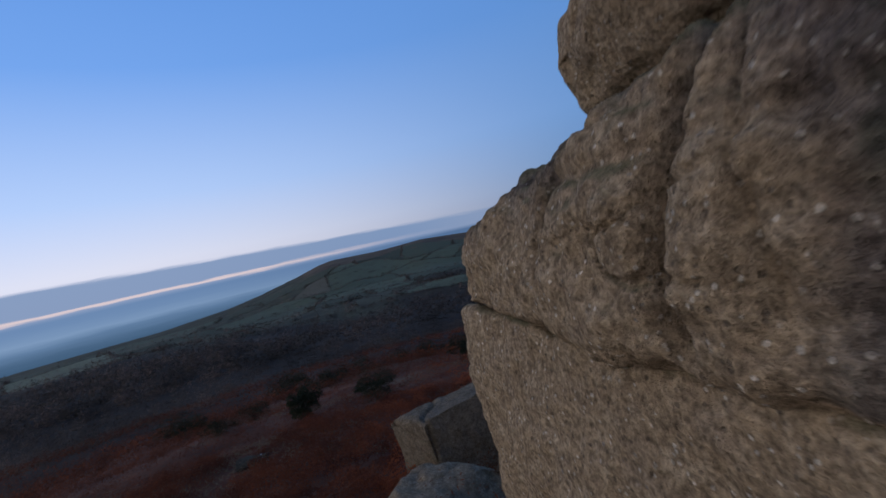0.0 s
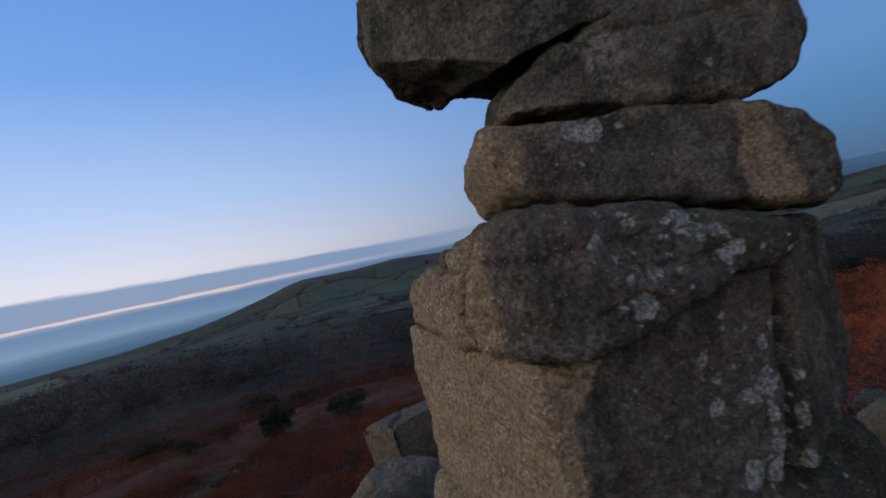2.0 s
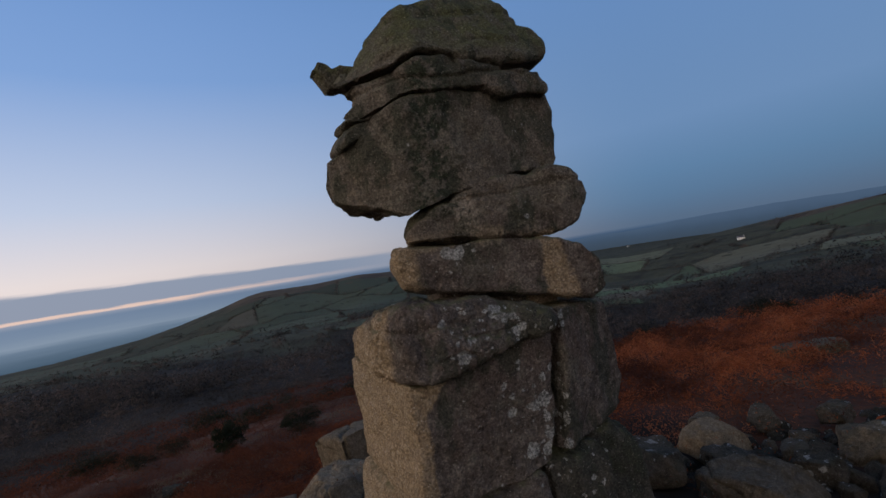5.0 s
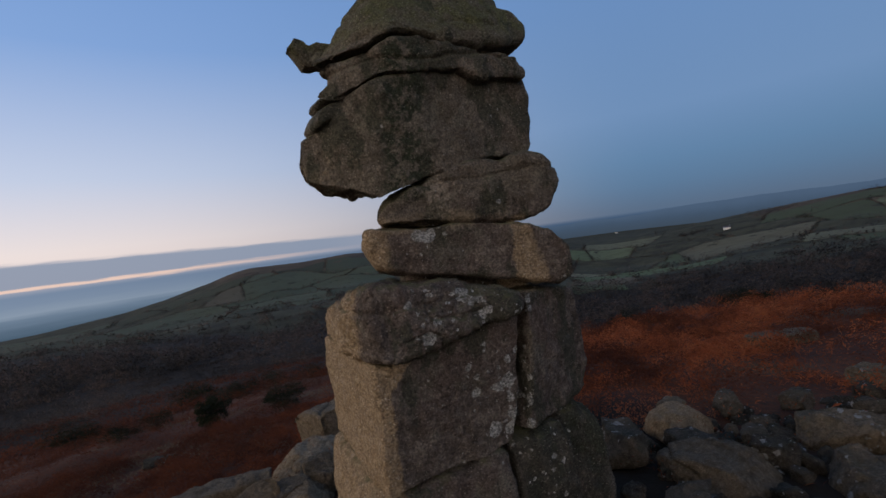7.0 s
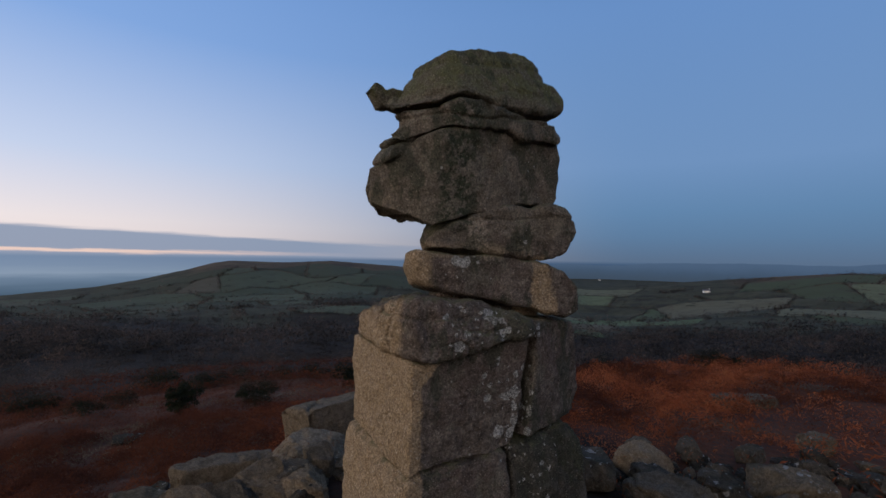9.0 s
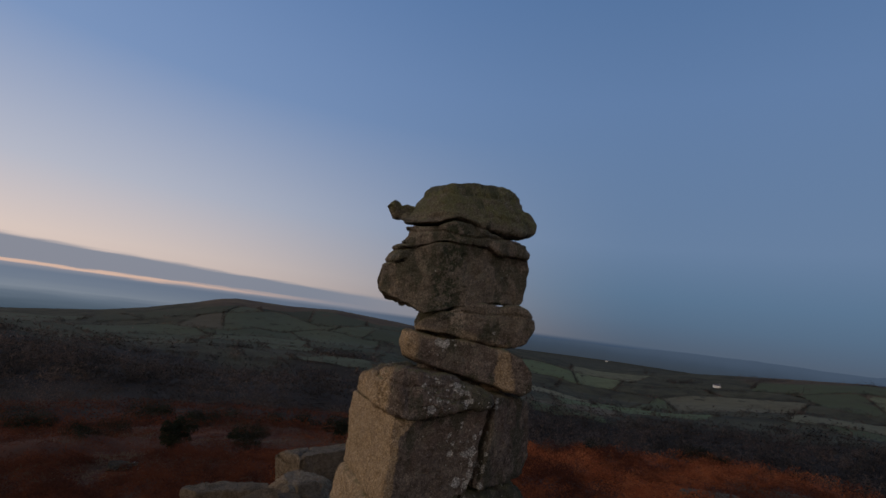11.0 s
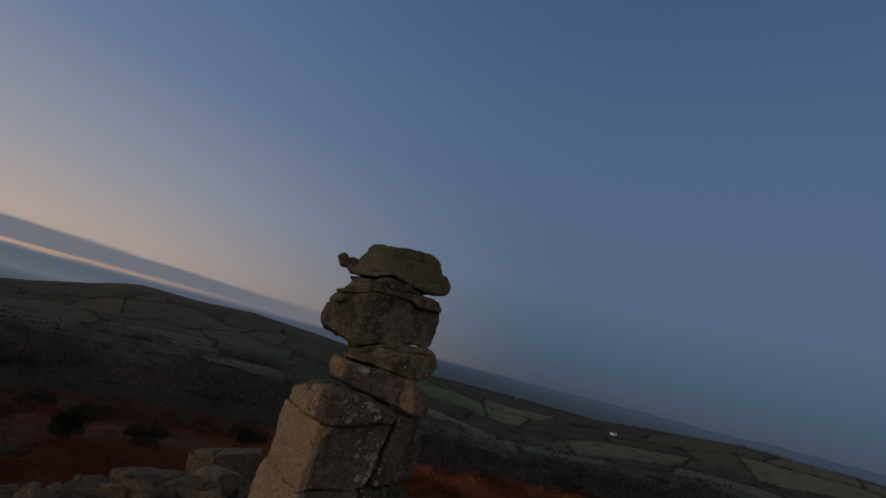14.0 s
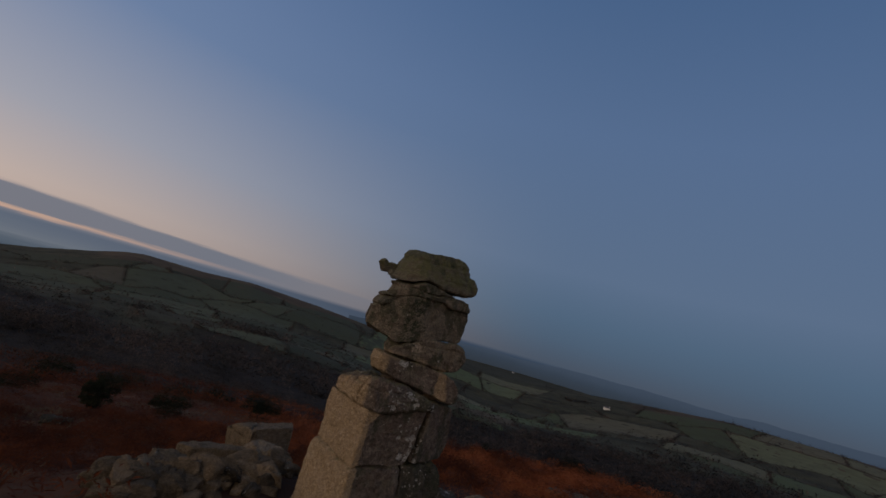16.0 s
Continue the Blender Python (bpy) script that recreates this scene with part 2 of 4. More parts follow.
    dark = mix_node(nt, lich, dark, mix_node(nt, span_node(nt, fine, 0.4, 0.6), (0.22, 0.215, 0.195), (0.39, 0.38, 0.348)))
    col = mix_node(nt, bare, dark, tan)
    col, grit = grains(nt, co, col, math_node(nt, "ADD", 0.32, math_node(nt, "MULTIPLY", bare, 0.5)))
    col = mix_node(nt, 1.0, col, ramp_node(nt, fine, [(0.36, (0.54, 0.53, 0.52)), (0.5, (1.0, 1.0, 1.0)), (0.64, (1.52, 1.51, 1.49))]), "MULTIPLY")
    # moss on what faces up
    geo = nt.nodes.new("ShaderNodeNewGeometry")
    nsep = nt.nodes.new("ShaderNodeSeparateXYZ")
    nt.links.new(geo.outputs["Normal"], nsep.inputs[0])
    up = math_node(nt, "MULTIPLY", span_node(nt, nsep.outputs[2], 0.4, 0.85), span_node(nt, mid, 0.4, 0.62, 0.0, 0.7))
    col = mix_node(nt, up, col, (0.105, 0.105, 0.05))
    nt.links.new(col, b.inputs["Base Color"])
    b.inputs["Roughness"].default_value = 0.92
    b.inputs["Specular IOR Level"].default_value = 0.1
    nod = cell_node(nt, co, 24.0, feature="SMOOTH_F1")
    bump(nt, b, [(mid, 0.9, 0.09), (rag, 0.9, 0.045), (nod, 0.6, 0.02), (fine, 1.0, 0.03), (grit, 0.8, 0.009)])
    return m


def granite(name, bared=0.0):
    """Loose granite, grey and lichened; bared: how much of it is fresh and tan."""
    m, nt, b = material(name)
    co = nt.nodes.new("ShaderNodeTexCoord").outputs["Object"]
    info = nt.nodes.new("ShaderNodeObjectInfo").outputs["Random"]
    big = noise_node(nt, co, 0.9, 5, 0.6)
    mid = noise_node(nt, co, 4.5, 6, 0.65)
    rag = noise_node(nt, co, 13.0, 8, 0.75)
    fine = noise_node(nt, co, 34.0, 5, 0.7)
    dark = ramp_node(nt, rag, [(0.33, (0.075, 0.064, 0.054)), (0.5, (0.150, 0.132, 0.112)), (0.67, (0.25, 0.222, 0.19))])
    dark = mix_node(nt, span_node(nt, noise_node(nt, co, 2.6, 5, 0.6), 0.48, 0.60, 0.0, 0.75), dark, (0.052, 0.050, 0.040))
    tan = ramp_node(nt, rag, [(0.3, (0.22, 0.155, 0.095)), (0.5, (0.40, 0.305, 0.20)), (0.7, (0.56, 0.455, 0.33))])
    col = mix_node(nt, math_node(nt, "MULTIPLY", span_node(nt, math_node(nt, "ADD", math_node(nt, "MULTIPLY", info, 0.5), big), 0.72, 1.0), 0.6), dark, tan)
    col = mix_node(nt, bared, col, tan)
    shade = math_node(nt, "ADD", 0.38 + 0.65 * bared, math_node(nt, "MULTIPLY", info, 0.3))
    tone = nt.nodes.new("ShaderNodeCombineColor")
    for i, k in enumerate((1.0, 0.95, 0.86)):
        nt.links.new(math_node(nt, "MULTIPLY", shade, k), tone.inputs[i])
    col = mix_node(nt, 1.0, col, tone.outputs[0], "MULTIPLY")
    col, grit = grains(nt, co, col, 0.2)
    col = mix_node(nt, 1.0, col, ramp_node(nt, fine, [(0.34, (0.72, 0.71, 0.70)), (0.5, (1.0, 1.0, 1.0)), (0.66, (1.28, 1.27, 1.26))]), "MULTIPLY")
    geo = nt.nodes.new("ShaderNodeNewGeometry")
    nsep = nt.nodes.new("ShaderNodeSeparateXYZ")
    nt.links.new(geo.outputs["Normal"], nsep.inputs[0])
    # side lighting put into the colour: upward faces mix to a mossy dark
    up = math_node(nt, "MULTIPLY", span_node(nt, nsep.outputs[2], 0.35, 0.85), span_node(nt, mid, 0.4, 0.62, 0.0, max(0.0, 0.5 - bared)))
    col = mix_node(nt, up, col, (0.052, 0.054, 0.036))
    where = span_node(nt, noise_node(nt, co, 1.3, 3, 0.55), 0.40, 0.58, 0.1, 0.9 - 2.2 * bared)
    lich = blotches(nt, warp_node(nt, co, 7.0, 0.13, 7), ((4.2, 0.42, 0.3), (8.0, 0.4, 0.3), (17.0, 0.4, 0.3)), where)
    col = mix_node(nt, math_node(nt, "MULTIPLY", lich, span_node(nt, rag, 0.36, 0.54, 0.2, 0.85)), col, (0.34, 0.337, 0.318))
    nt.links.new(col, b.inputs["Base Color"])
    b.inputs["Roughness"].default_value = 0.9
    b.inputs["Specular IOR Level"].default_value = 0.12
    bump(nt, b, [(mid, 1.0, 0.13), (rag, 1.0, 0.07), (fine, 0.8, 0.018), (grit, 0.7, 0.007)])
    return m


def leaf_material(name, stops, rough=0.75, west=False, scale=0.22, own=0.32, thin=0.5):
    m, nt, b = material(name)
    rnd = nt.nodes.new("ShaderNodeNewGeometry").outputs["Random Per Island"]
    co = nt.nodes.new("ShaderNodeTexCoord").outputs["Object"]
    patch = noise_node(nt, co, scale, 6, 0.75)
    f = math_node(nt, "ADD", math_node(nt, "MULTIPLY", rnd, own), math_node(nt, "MULTIPLY", span_node(nt, patch, 0.39, 0.63), 0.95 - own))
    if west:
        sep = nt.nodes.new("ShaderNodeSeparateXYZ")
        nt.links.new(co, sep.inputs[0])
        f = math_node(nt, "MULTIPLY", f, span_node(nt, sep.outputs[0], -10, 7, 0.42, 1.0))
    col = ramp_node(nt, f, stops)
    nt.links.new(col, b.inputs["Base Color"])
    b.inputs["Roughness"].default_value = rough
    b.inputs["Specular IOR Level"].default_value = 0.1
    if thin:
        through_leaf = nt.nodes.new("ShaderNodeBsdfTranslucent")
        nt.links.new(col, through_leaf.inputs[0])
        both = nt.nodes.new("ShaderNodeMixShader")
        both.inputs[0].default_value = thin
        nt.links.new(b.outputs[0], both.inputs[1])
        nt.links.new(through_leaf.outputs[0], both.inputs[2])
        nt.links.new(both.outputs[0], nt.nodes["Material Output"].inputs[0])
    return m


def moor_material():
    """Ground: peat and bracken litter near, blackened for the shaded gaps in the clitter, wood floor down the slope,
    hedged pasture beyond, heather on the tops.
    """
    m, nt, b = material("moorland")
    co = nt.nodes.new("ShaderNodeTexCoord").outputs["Object"]
    sep = nt.nodes.new("ShaderNodeSeparateXYZ")
    nt.links.new(co, sep.inputs[0])
    x, y, z = sep.outputs
    r = math_node(nt, "SQRT", math_node(nt, "ADD", math_node(nt, "MULTIPLY", x, x), math_node(nt, "MULTIPLY", y, y)))
    n1 = noise_node(nt, co, 0.35, 8, 0.65)
    n2 = noise_node(nt, co, 0.012, 6, 0.6)
    n3 = noise_node(nt, co, 6.0, 6, 0.7)
    near = ramp_node(nt, n1, [(0.3, (0.045, 0.018, 0.011)), (0.5, (0.10, 0.036, 0.018)), (0.7, (0.14, 0.062, 0.034))])
    near = mix_node(nt, span_node(nt, n3, 0.4, 0.7), near, (0.05, 0.035, 0.024))
    near = mix_node(nt, span_node(nt, noise_node(nt, co, 0.09, 5, 0.6), 0.56, 0.7), near, (0.12, 0.095, 0.062))
    wood = ramp_node(nt, noise_node(nt, co, 0.05, 7, 0.7), [(0.3, (0.016, 0.013, 0.011)), (0.55, (0.026, 0.020, 0.015)), (0.75, (0.040, 0.029, 0.020))])
    copse = noise_node(nt, co, 0.008, 5, 0.6)
    field = ramp_node(nt, noise_node(nt, co, 0.02, 7, 0.7), [(0.35, (0.030, 0.028, 0.019)), (0.5, (0.052, 0.050, 0.030)), (0.68, (0.078, 0.074, 0.044))])
    heath = ramp_node(nt, noise_node(nt, co, 0.015, 6, 0.6), [(0.3, (0.055, 0.04, 0.03)), (0.6, (0.10, 0.075, 0.045)), (0.8, (0.11, 0.10, 0.055))])
    rr = math_node(nt, "ADD", r, math_node(nt, "MULTIPLY", math_node(nt, "SUBTRACT", n2, 0.5), math_node(nt, "MULTIPLY", r, 0.5)))
    # bare peat, painted near black to stand for shaded gaps between boulders
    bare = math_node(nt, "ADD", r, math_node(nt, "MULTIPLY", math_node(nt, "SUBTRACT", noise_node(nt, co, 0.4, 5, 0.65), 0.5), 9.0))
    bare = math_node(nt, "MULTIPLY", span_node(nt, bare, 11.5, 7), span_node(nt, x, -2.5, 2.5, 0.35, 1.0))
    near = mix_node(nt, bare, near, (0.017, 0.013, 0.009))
    col = mix_node(nt, span_node(nt, rr, 60, 110), near, wood)
    col = mix_node(nt, span_node(nt, math_node(nt, "ADD", rr, math_node(nt, "MULTIPLY", math_node(nt, "SUBTRACT", copse, 0.5), 420.0)), 480, 620), col, field)
    high = math_node(nt, "ADD", z, math_node(nt, "MULTIPLY", math_node(nt, "SUBTRACT", n2, 0.5), 45.0))
    col = mix_node(nt, math_node(nt, "MULTIPLY", span_node(nt, high, -60, -44), span_node(nt, r, 700, 900)), col, heath)
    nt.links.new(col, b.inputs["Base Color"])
    b.inputs["Roughness"].default_value = 0.95
    b.inputs["Specular IOR Level"].default_value = 0.1
    bump(nt, b, [(n1, 0.6, 0.3), (n3, 0.5, 0.04)])
    return m


def pasture_material(name, tints):
    """Grazed winter grass; each field has a tint of its own."""
    m, nt, b = material(name)
    info = nt.nodes.new("ShaderNodeObjectInfo").outputs["Random"]
    co = nt.nodes.new("ShaderNodeTexCoord").outputs["Object"]
    worn = noise_node(nt, co, 0.03, 6, 0.65)
    col = mix_node(nt, span_node(nt, worn, 0.4, 0.7, 0.0, 0.5), ramp_node(nt, info, tints), (0.058, 0.054, 0.034))
    col = mix_node(nt, span_node(nt, noise_node(nt, co, 0.25, 5, 0.7), 0.5, 0.7, 0.0, 0.3), col, (0.10, 0.088, 0.05))
    nt.links.new(col, b.inputs["Base Color"])
    b.inputs["Roughness"].default_value = 0.95
    b.inputs["Specular IOR Level"].default_value = 0.1
    return m


def plain(name, col, rough=0.8, var=0.15, scale=3.0):
    m, nt, b = material(name)
    co = nt.nodes.new("ShaderNodeTexCoord").outputs["Object"]
    n = noise_node(nt, co, scale, 5, 0.6)
    nt.links.new(ramp_node(nt, n, [(0.3, tuple(c * (1 - var) for c in col)), (0.7, tuple(min(1, c * (1 + var)) for c in col))]), b.inputs["Base Color"])
    b.inputs["Roughness"].default_value = rough
    return m


GRANITE = stack_granite()
BOULDER = granite("boulder_granite")
BARE_BOULDER = granite("bare_granite", 0.3)
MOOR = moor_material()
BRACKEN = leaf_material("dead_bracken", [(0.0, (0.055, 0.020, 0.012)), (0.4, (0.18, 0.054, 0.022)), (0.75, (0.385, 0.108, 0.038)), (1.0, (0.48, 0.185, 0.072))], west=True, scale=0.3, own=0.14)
GRASS = leaf_material("bleached_grass", [(0.0, (0.08, 0.056, 0.034)), (0.6, (0.16, 0.115, 0.07)), (1.0, (0.23, 0.175, 0.11))])
TWIG = leaf_material("winter_twigs", [(0.0, (0.040, 0.035, 0.028)), (0.45, (0.092, 0.070, 0.055)), (1.0, (0.20, 0.135, 0.098))], scale=0.03, own=0.05)
PASTURE = pasture_material("pasture", [(0.0, (0.064, 0.074, 0.038)), (0.3, (0.088, 0.108, 0.052)), (0.55, (0.112, 0.138, 0.066)), (0.75, (0.138, 0.136, 0.078)), (0.9, (0.115, 0.092, 0.060)), (1.0, (0.20, 0.20, 0.115))])
# western fields: same pasture, with distance haze greyed into the tints
HAZED_PASTURE = pasture_material("hazed_pasture", [(0.0, (0.044, 0.048, 0.029)), (0.35, (0.062, 0.072, 0.043)), (0.6, (0.082, 0.092, 0.055)), (0.8, (0.088, 0.076, 0.051)), (1.0, (0.130, 0.135, 0.082))])
GORSE = leaf_material("dark_foliage", [(0.0, (0.012, 0.014, 0.008)), (0.6, (0.035, 0.04, 0.02)), (1.0, (0.06, 0.06, 0.03))])
BARK = plain("bark", (0.07, 0.055, 0.042), 0.9, 0.4, 14)
WHITEWASH = plain("whitewash", (0.78, 0.77, 0.74), 0.85, 0.05)
SLATE = plain("roof_slate", (0.09, 0.09, 0.10), 0.6, 0.25)
DARKGLASS = plain("window_glass", (0.03, 0.035, 0.04), 0.15, 0.1)


# Tools ------------------------------------------------------------------
LATTICE = np.random.default_rng(3).uniform(-1, 1, (32, 32, 32))


def smooth_noise(p):
    """Value noise of period 32, for an n x 3 array of places: -1 to 1."""
    i = np.floor(p).astype(int)
    f = p - i
    f = f * f * (3 - 2 * f)
    out = 0
    for dx in (0, 1):
        for dy in (0, 1):
            for dz in (0, 1):
                w = (f[:, 0] if dx else 1 - f[:, 0]) * (f[:, 1] if dy else 1 - f[:, 1]) * (f[:, 2] if dz else 1 - f[:, 2])
                out = out + w * LATTICE[(i[:, 0] + dx) % 32, (i[:, 1] + dy) % 32, (i[:, 2] + dz) % 32]
    return out


def fbm(p, octaves=3, gain=0.5):
    out, amp = 0, 1.0
    for k in range(octaves):
        out = out + amp * smooth_noise(p * 2.03 ** k + 11.3 * k)
        amp *= gain
    return out


def mesh_from(name, verts, faces, mat, smooth=True):
    me = bpy.data.meshes.new(name)
    me.from_pydata(np.asarray(verts).tolist(), [], np.asarray(faces).tolist() if not isinstance(faces, list) else faces)
    me.materials.append(mat)
    if smooth:
        me.polygons.foreach_set("use_smooth", [True] * len(me.polygons))
    me.update()
    return me


def part(name, me, parent, label=""):
    ob = new(name, me)
    ob.parent = parent
    return tagged(ob, label)


def cube_skin(nx, ny, nz):
    """Points on the skin of a cube of side 2, in a lattice, and its quads."""
    n = (nx, ny, nz)
    pts, quads = [], []
    for ax in range(3):
        p, q = (ax + 1) % 3, (ax + 2) % 3
        gi, gj = np.meshgrid(np.arange(n[p] + 1), np.arange(n[q] + 1), indexing="ij")
        for side in (0, n[ax]):
            g = np.zeros((*gi.shape, 3), int)
            g[..., ax], g[..., p], g[..., q] = side, gi, gj
            base = sum(len(a) for a in pts)
            idx = base + np.arange(gi.size).reshape(gi.shape)
            a, b, c, d = idx[:-1, :-1], idx[1:, :-1], idx[1:, 1:], idx[:-1, 1:]
            f = np.stack((a, b, c, d) if side else (a, d, c, b), -1).reshape(-1, 4)
            pts.append(g.reshape(-1, 3))
            quads.append(f)
    pts, quads = np.concatenate(pts), np.concatenate(quads)
    uniq, inv = np.unique(pts, axis=0, return_inverse=True)
    return uniq / np.array(n) * 2 - 1, inv.reshape(-1)[quads]


def normals(v, f):
    n = np.cross(v[f[:, 2]] - v[f[:, 0]], v[f[:, 3]] - v[f[:, 1]])
    out = np.zeros_like(v)
    for k in range(4):
        np.add.at(out, f[:, k], n)
    return out / (np.linalg.norm(out, axis=1, keepdims=True) + 1e-9)


def stone(top, bottom, left, right, v0, v1, power=9.0, step=0.03, rough=1.0, seed=0, chamfer=None, lean=0.0, grooves=(), tilt=0.0, skew=0.0, back=None, clefts=(), slant=0.0, under=()):
    """One stone of the stack. top and bottom: (u, z) along its length; left and right: (share of height, u); v0, v1: front and back.
    chamfer (u, k): the front recedes by k for each metre left of u. lean: the front recedes upwards. tilt: the top falls by this towards the back.
    grooves (z, slope, depth, width): cracks that run round it; clefts (v, slope, depth, width, low, high): upright cracks in the left side.
    skew: the whole stone swings back by this for each metre along u from 1.2; back (u, k): the rear tapers off left of u; slant: the left end runs in by this towards the back; under (u, k): the underside rises backwards by k."""
    us = [p[0] for p in top + bottom]
    zs = [p[1] for p in top + bottom]
    dims = (max(us) - min(us), v1 - v0, max(zs) - min(zs))
    q, f = cube_skin(*[max(6, int(d / step)) for d in dims])
    q = q / (np.abs(q) ** power).sum(1, keepdims=True) ** (1 / power)
    w, b = (q[:, 2] + 1) / 2, (q[:, 1] + 1) / 2
    lo, hi = np.interp(w, *zip(*left)), np.interp(w, *zip(*right))
    u = lo + (hi - lo) * (q[:, 0] + 1) / 2
    u = u + slant * b * (1 - q[:, 0]) / 2
    zt, zb = np.interp(u, *zip(*top)), np.interp(u, *zip(*bottom))
    z = zb + (zt - zb - tilt * b * np.clip((1.0 - u) / 0.8, 0, 1)) * w
    front = v0 + lean * w
    if chamfer:
        off = chamfer[0] - u
        front = front + chamfer[1] * 0.5 * (off + np.sqrt(off * off + 0.025))
    rear = v1 - (back[1] * np.clip(back[0] - u, 0, 9) if back else 0)
    v = front + (np.maximum(rear, front + 0.15) - front) * b + skew * (u - 1.2)
    z = z + (np.interp(u, *zip(*under)) * (v - front) * (1 - w) if under else 0)
    p = np.stack((u, v, z), 1)
    n = normals(p, f)
    s = seed * 5.17
    d = 0.055 * fbm(p * 1.1 + s, 3) + 0.03 * fbm(p * 3.4 + s, 3) + 0.014 * fbm(p * 11 + s, 2) + 0.006 * min(1, 0.016 / step) ** 2 * fbm(p * 31 + s, 2)
    d -= 0.035 * np.clip(fbm(p * 5.0 + s + 7, 2) - 0.45, 0, 1)
    d -= 0.03 * np.exp(-(fbm(p * (1.6, 1.6, 2.6) + s + 17, 3) / 0.05) ** 2) * np.clip(2.5 * fbm(p * 0.9 + s + 23, 2), 0, 1)
    d *= rough
    for gz, slope, depth, width in grooves:
        line = gz + slope * u + 0.05 * fbm(p * 2.3 + s + 3, 2)
        d -= depth * np.exp(-((z - line) / width) ** 2)
    for cv, slope, depth, width, low, high in clefts:
        line = cv + slope * (z - low) + 0.06 * fbm(p * 3.0 + s + 1, 2)
        d -= depth * np.exp(-((v - line) / width) ** 2) * (u < 0.5) * np.clip((z - low) * 8, 0, 1) * np.clip((high - z) * 8, 0, 1)
    p = p + n * d[:, None]
    return p, f


def boulder_mesh(name, dims, seed, power=4.0, step=0.07, rough=1.0, cuts=11, mat=None):
    """A loose block: a box broken off along a few planes, then weathered. Origin at its foot."""
    rng = np.random.default_rng(seed)
    q, f = cube_skin(*[max(7, int(d / step)) for d in dims])
    q = q / (np.abs(q) ** power).sum(1, keepdims=True) ** (1 / power)
    for k in range(cuts):
        n = rng.normal(size=3)
        n /= np.linalg.norm(n)
        reach = np.abs(n).sum()
        c = rng.uniform(0.5, 0.8) * reach
        over = np.clip(q @ n - c, 0, 9)
        q = q - over[:, None] * n * 0.97
    p = q * np.array(dims) / 2
    n = normals(p, f)
    s = min(dims)
    d = 0.04 * s * fbm(p * 1.5 / s + seed, 2) + 0.017 * fbm(p * 5 + seed, 3) + 0.009 * fbm(p * 15 + seed, 2)
    d -= 0.035 * s * np.exp(-(fbm(p * (0.9 / s) + seed + 31, 2) / 0.035) ** 2)
    p = p + n * (d * rough)[:, None]
    p[:, 2] -= p[:, 2].min()
    return mesh_from(name, p, f, mat or BOULDER)


# Ground -----------------------------------------------------------------
def ground_z(x, y):
    """Height of the moor: a boulder-strewn brow that falls to a wooded valley, with a farmed hillside beyond."""
    x, y = np.asarray(x, float), np.asarray(y, float)
    r = np.hypot(x, y) + 1e-6
    az = np.degrees(np.arctan2(x, y))
    az = np.where(az < -120, az + 360, az)

    def ring(*pairs):
        return np.interp(az, [p[0] for p in pairs], [p[1] for p in pairs])

    far = 1700.0
    brow = ring((-60, -4.7), (-34, -4.3), (-27, -3.7), (-23.4, -3.05), (-19, -1.95), (-16.5, -1.2), (-14.8, -0.92), (-9, -1.05), (-3.7, -0.78), (3.8, -1.26), (15, -2.3), (28, -3.3), (36, -2.55), (42, -1.85), (51.7, -0.85), (60, -0.8), (90, -1.5), (240, -3.0))
    foot = ring((-60, -6.2), (-34, -6.4), (-15, -8.2), (0, -7.6), (15, -8.6), (31, -9.2), (51, -6.7), (80, -6.5), (240, -6.0))
    rings = [
        (0.0, ring((0, 0.0), (1, 0.0))),
        (5.0, ring((-90, -0.3), (0, -0.5), (40, -0.3), (120, -0.1), (200, 0.0), (270, -0.2))),
        (12.0, ring((-90, -2.3), (-30, -3.0), (0, -3.0), (18, -1.9), (40, -0.9), (90, -0.6), (180, 0.2), (270, -2.0))),
        (24.0, ring((-90, -5.0), (-30, -5.6), (0, -5.4), (18, -3.9), (35, -2.35), (60, -1.8), (100, -1.3), (180, 1.0), (270, -4.6))),
        (36.0, ring((-90, -8.0), (-30, -8.0), (0, -7.9), (18, -7.0), (30, -5.3), (42, -3.9), (55, -2.6), (100, -2.4), (180, 2.0), (270, -7.4))),
        (52.0, ring((-90, -11.0), (-30, -11.4), (0, -11.4), (18, -11.6), (42, -9.2), (60, -7.4), (100, -6.0), (180, 2.0), (270, -10.0))),
        (100.0, ring((-90, -20.0), (-30, -21.0), (0, -21.0), (30, -23.0), (60, -19.0), (100, -17.0), (180, 1.0), (270, -19.0))),
        (230.0, ring((-90, -38.0), (0, -41.0), (30, -52.0), (60, -42.0), (180, -8.0), (270, -36.0))),
        (520.0, 4.3 + 525 * np.tan(np.radians(foot))),
        (1100.0, 4.3 + 1105 * np.tan(np.radians(0.55 * brow + 0.45 * foot - 0.6))),
        (far, 4.3 + (far + 5) * np.tan(np.radians(brow))),
        (2500.0, 4.3 + 2500 * np.tan(np.radians(np.minimum(brow - 0.8, -3.4)))),
        (4850.0, ring((-60, -420.0), (-25, -380.0), (0, -230.0), (30, -190.0), (240, -260.0))),
    ]
    lr = np.log(r + 6.0)
    keys = np.log(np.array([k for k, _ in rings]) + 6.0)
    vals = np.stack([v + 0 * r for _, v in rings])
    j = np.clip(np.searchsorted(keys, lr) - 1, 0, len(keys) - 2)
    t = np.clip((lr - keys[j]) / (keys[j + 1] - keys[j]), 0, 1)
    flat = np.arange(r.size).reshape(r.shape)
    vals = vals.reshape(len(keys), -1)
    a, b = vals[j.ravel(), flat.ravel()].reshape(r.shape), vals[j.ravel() + 1, flat.ravel()].reshape(r.shape)
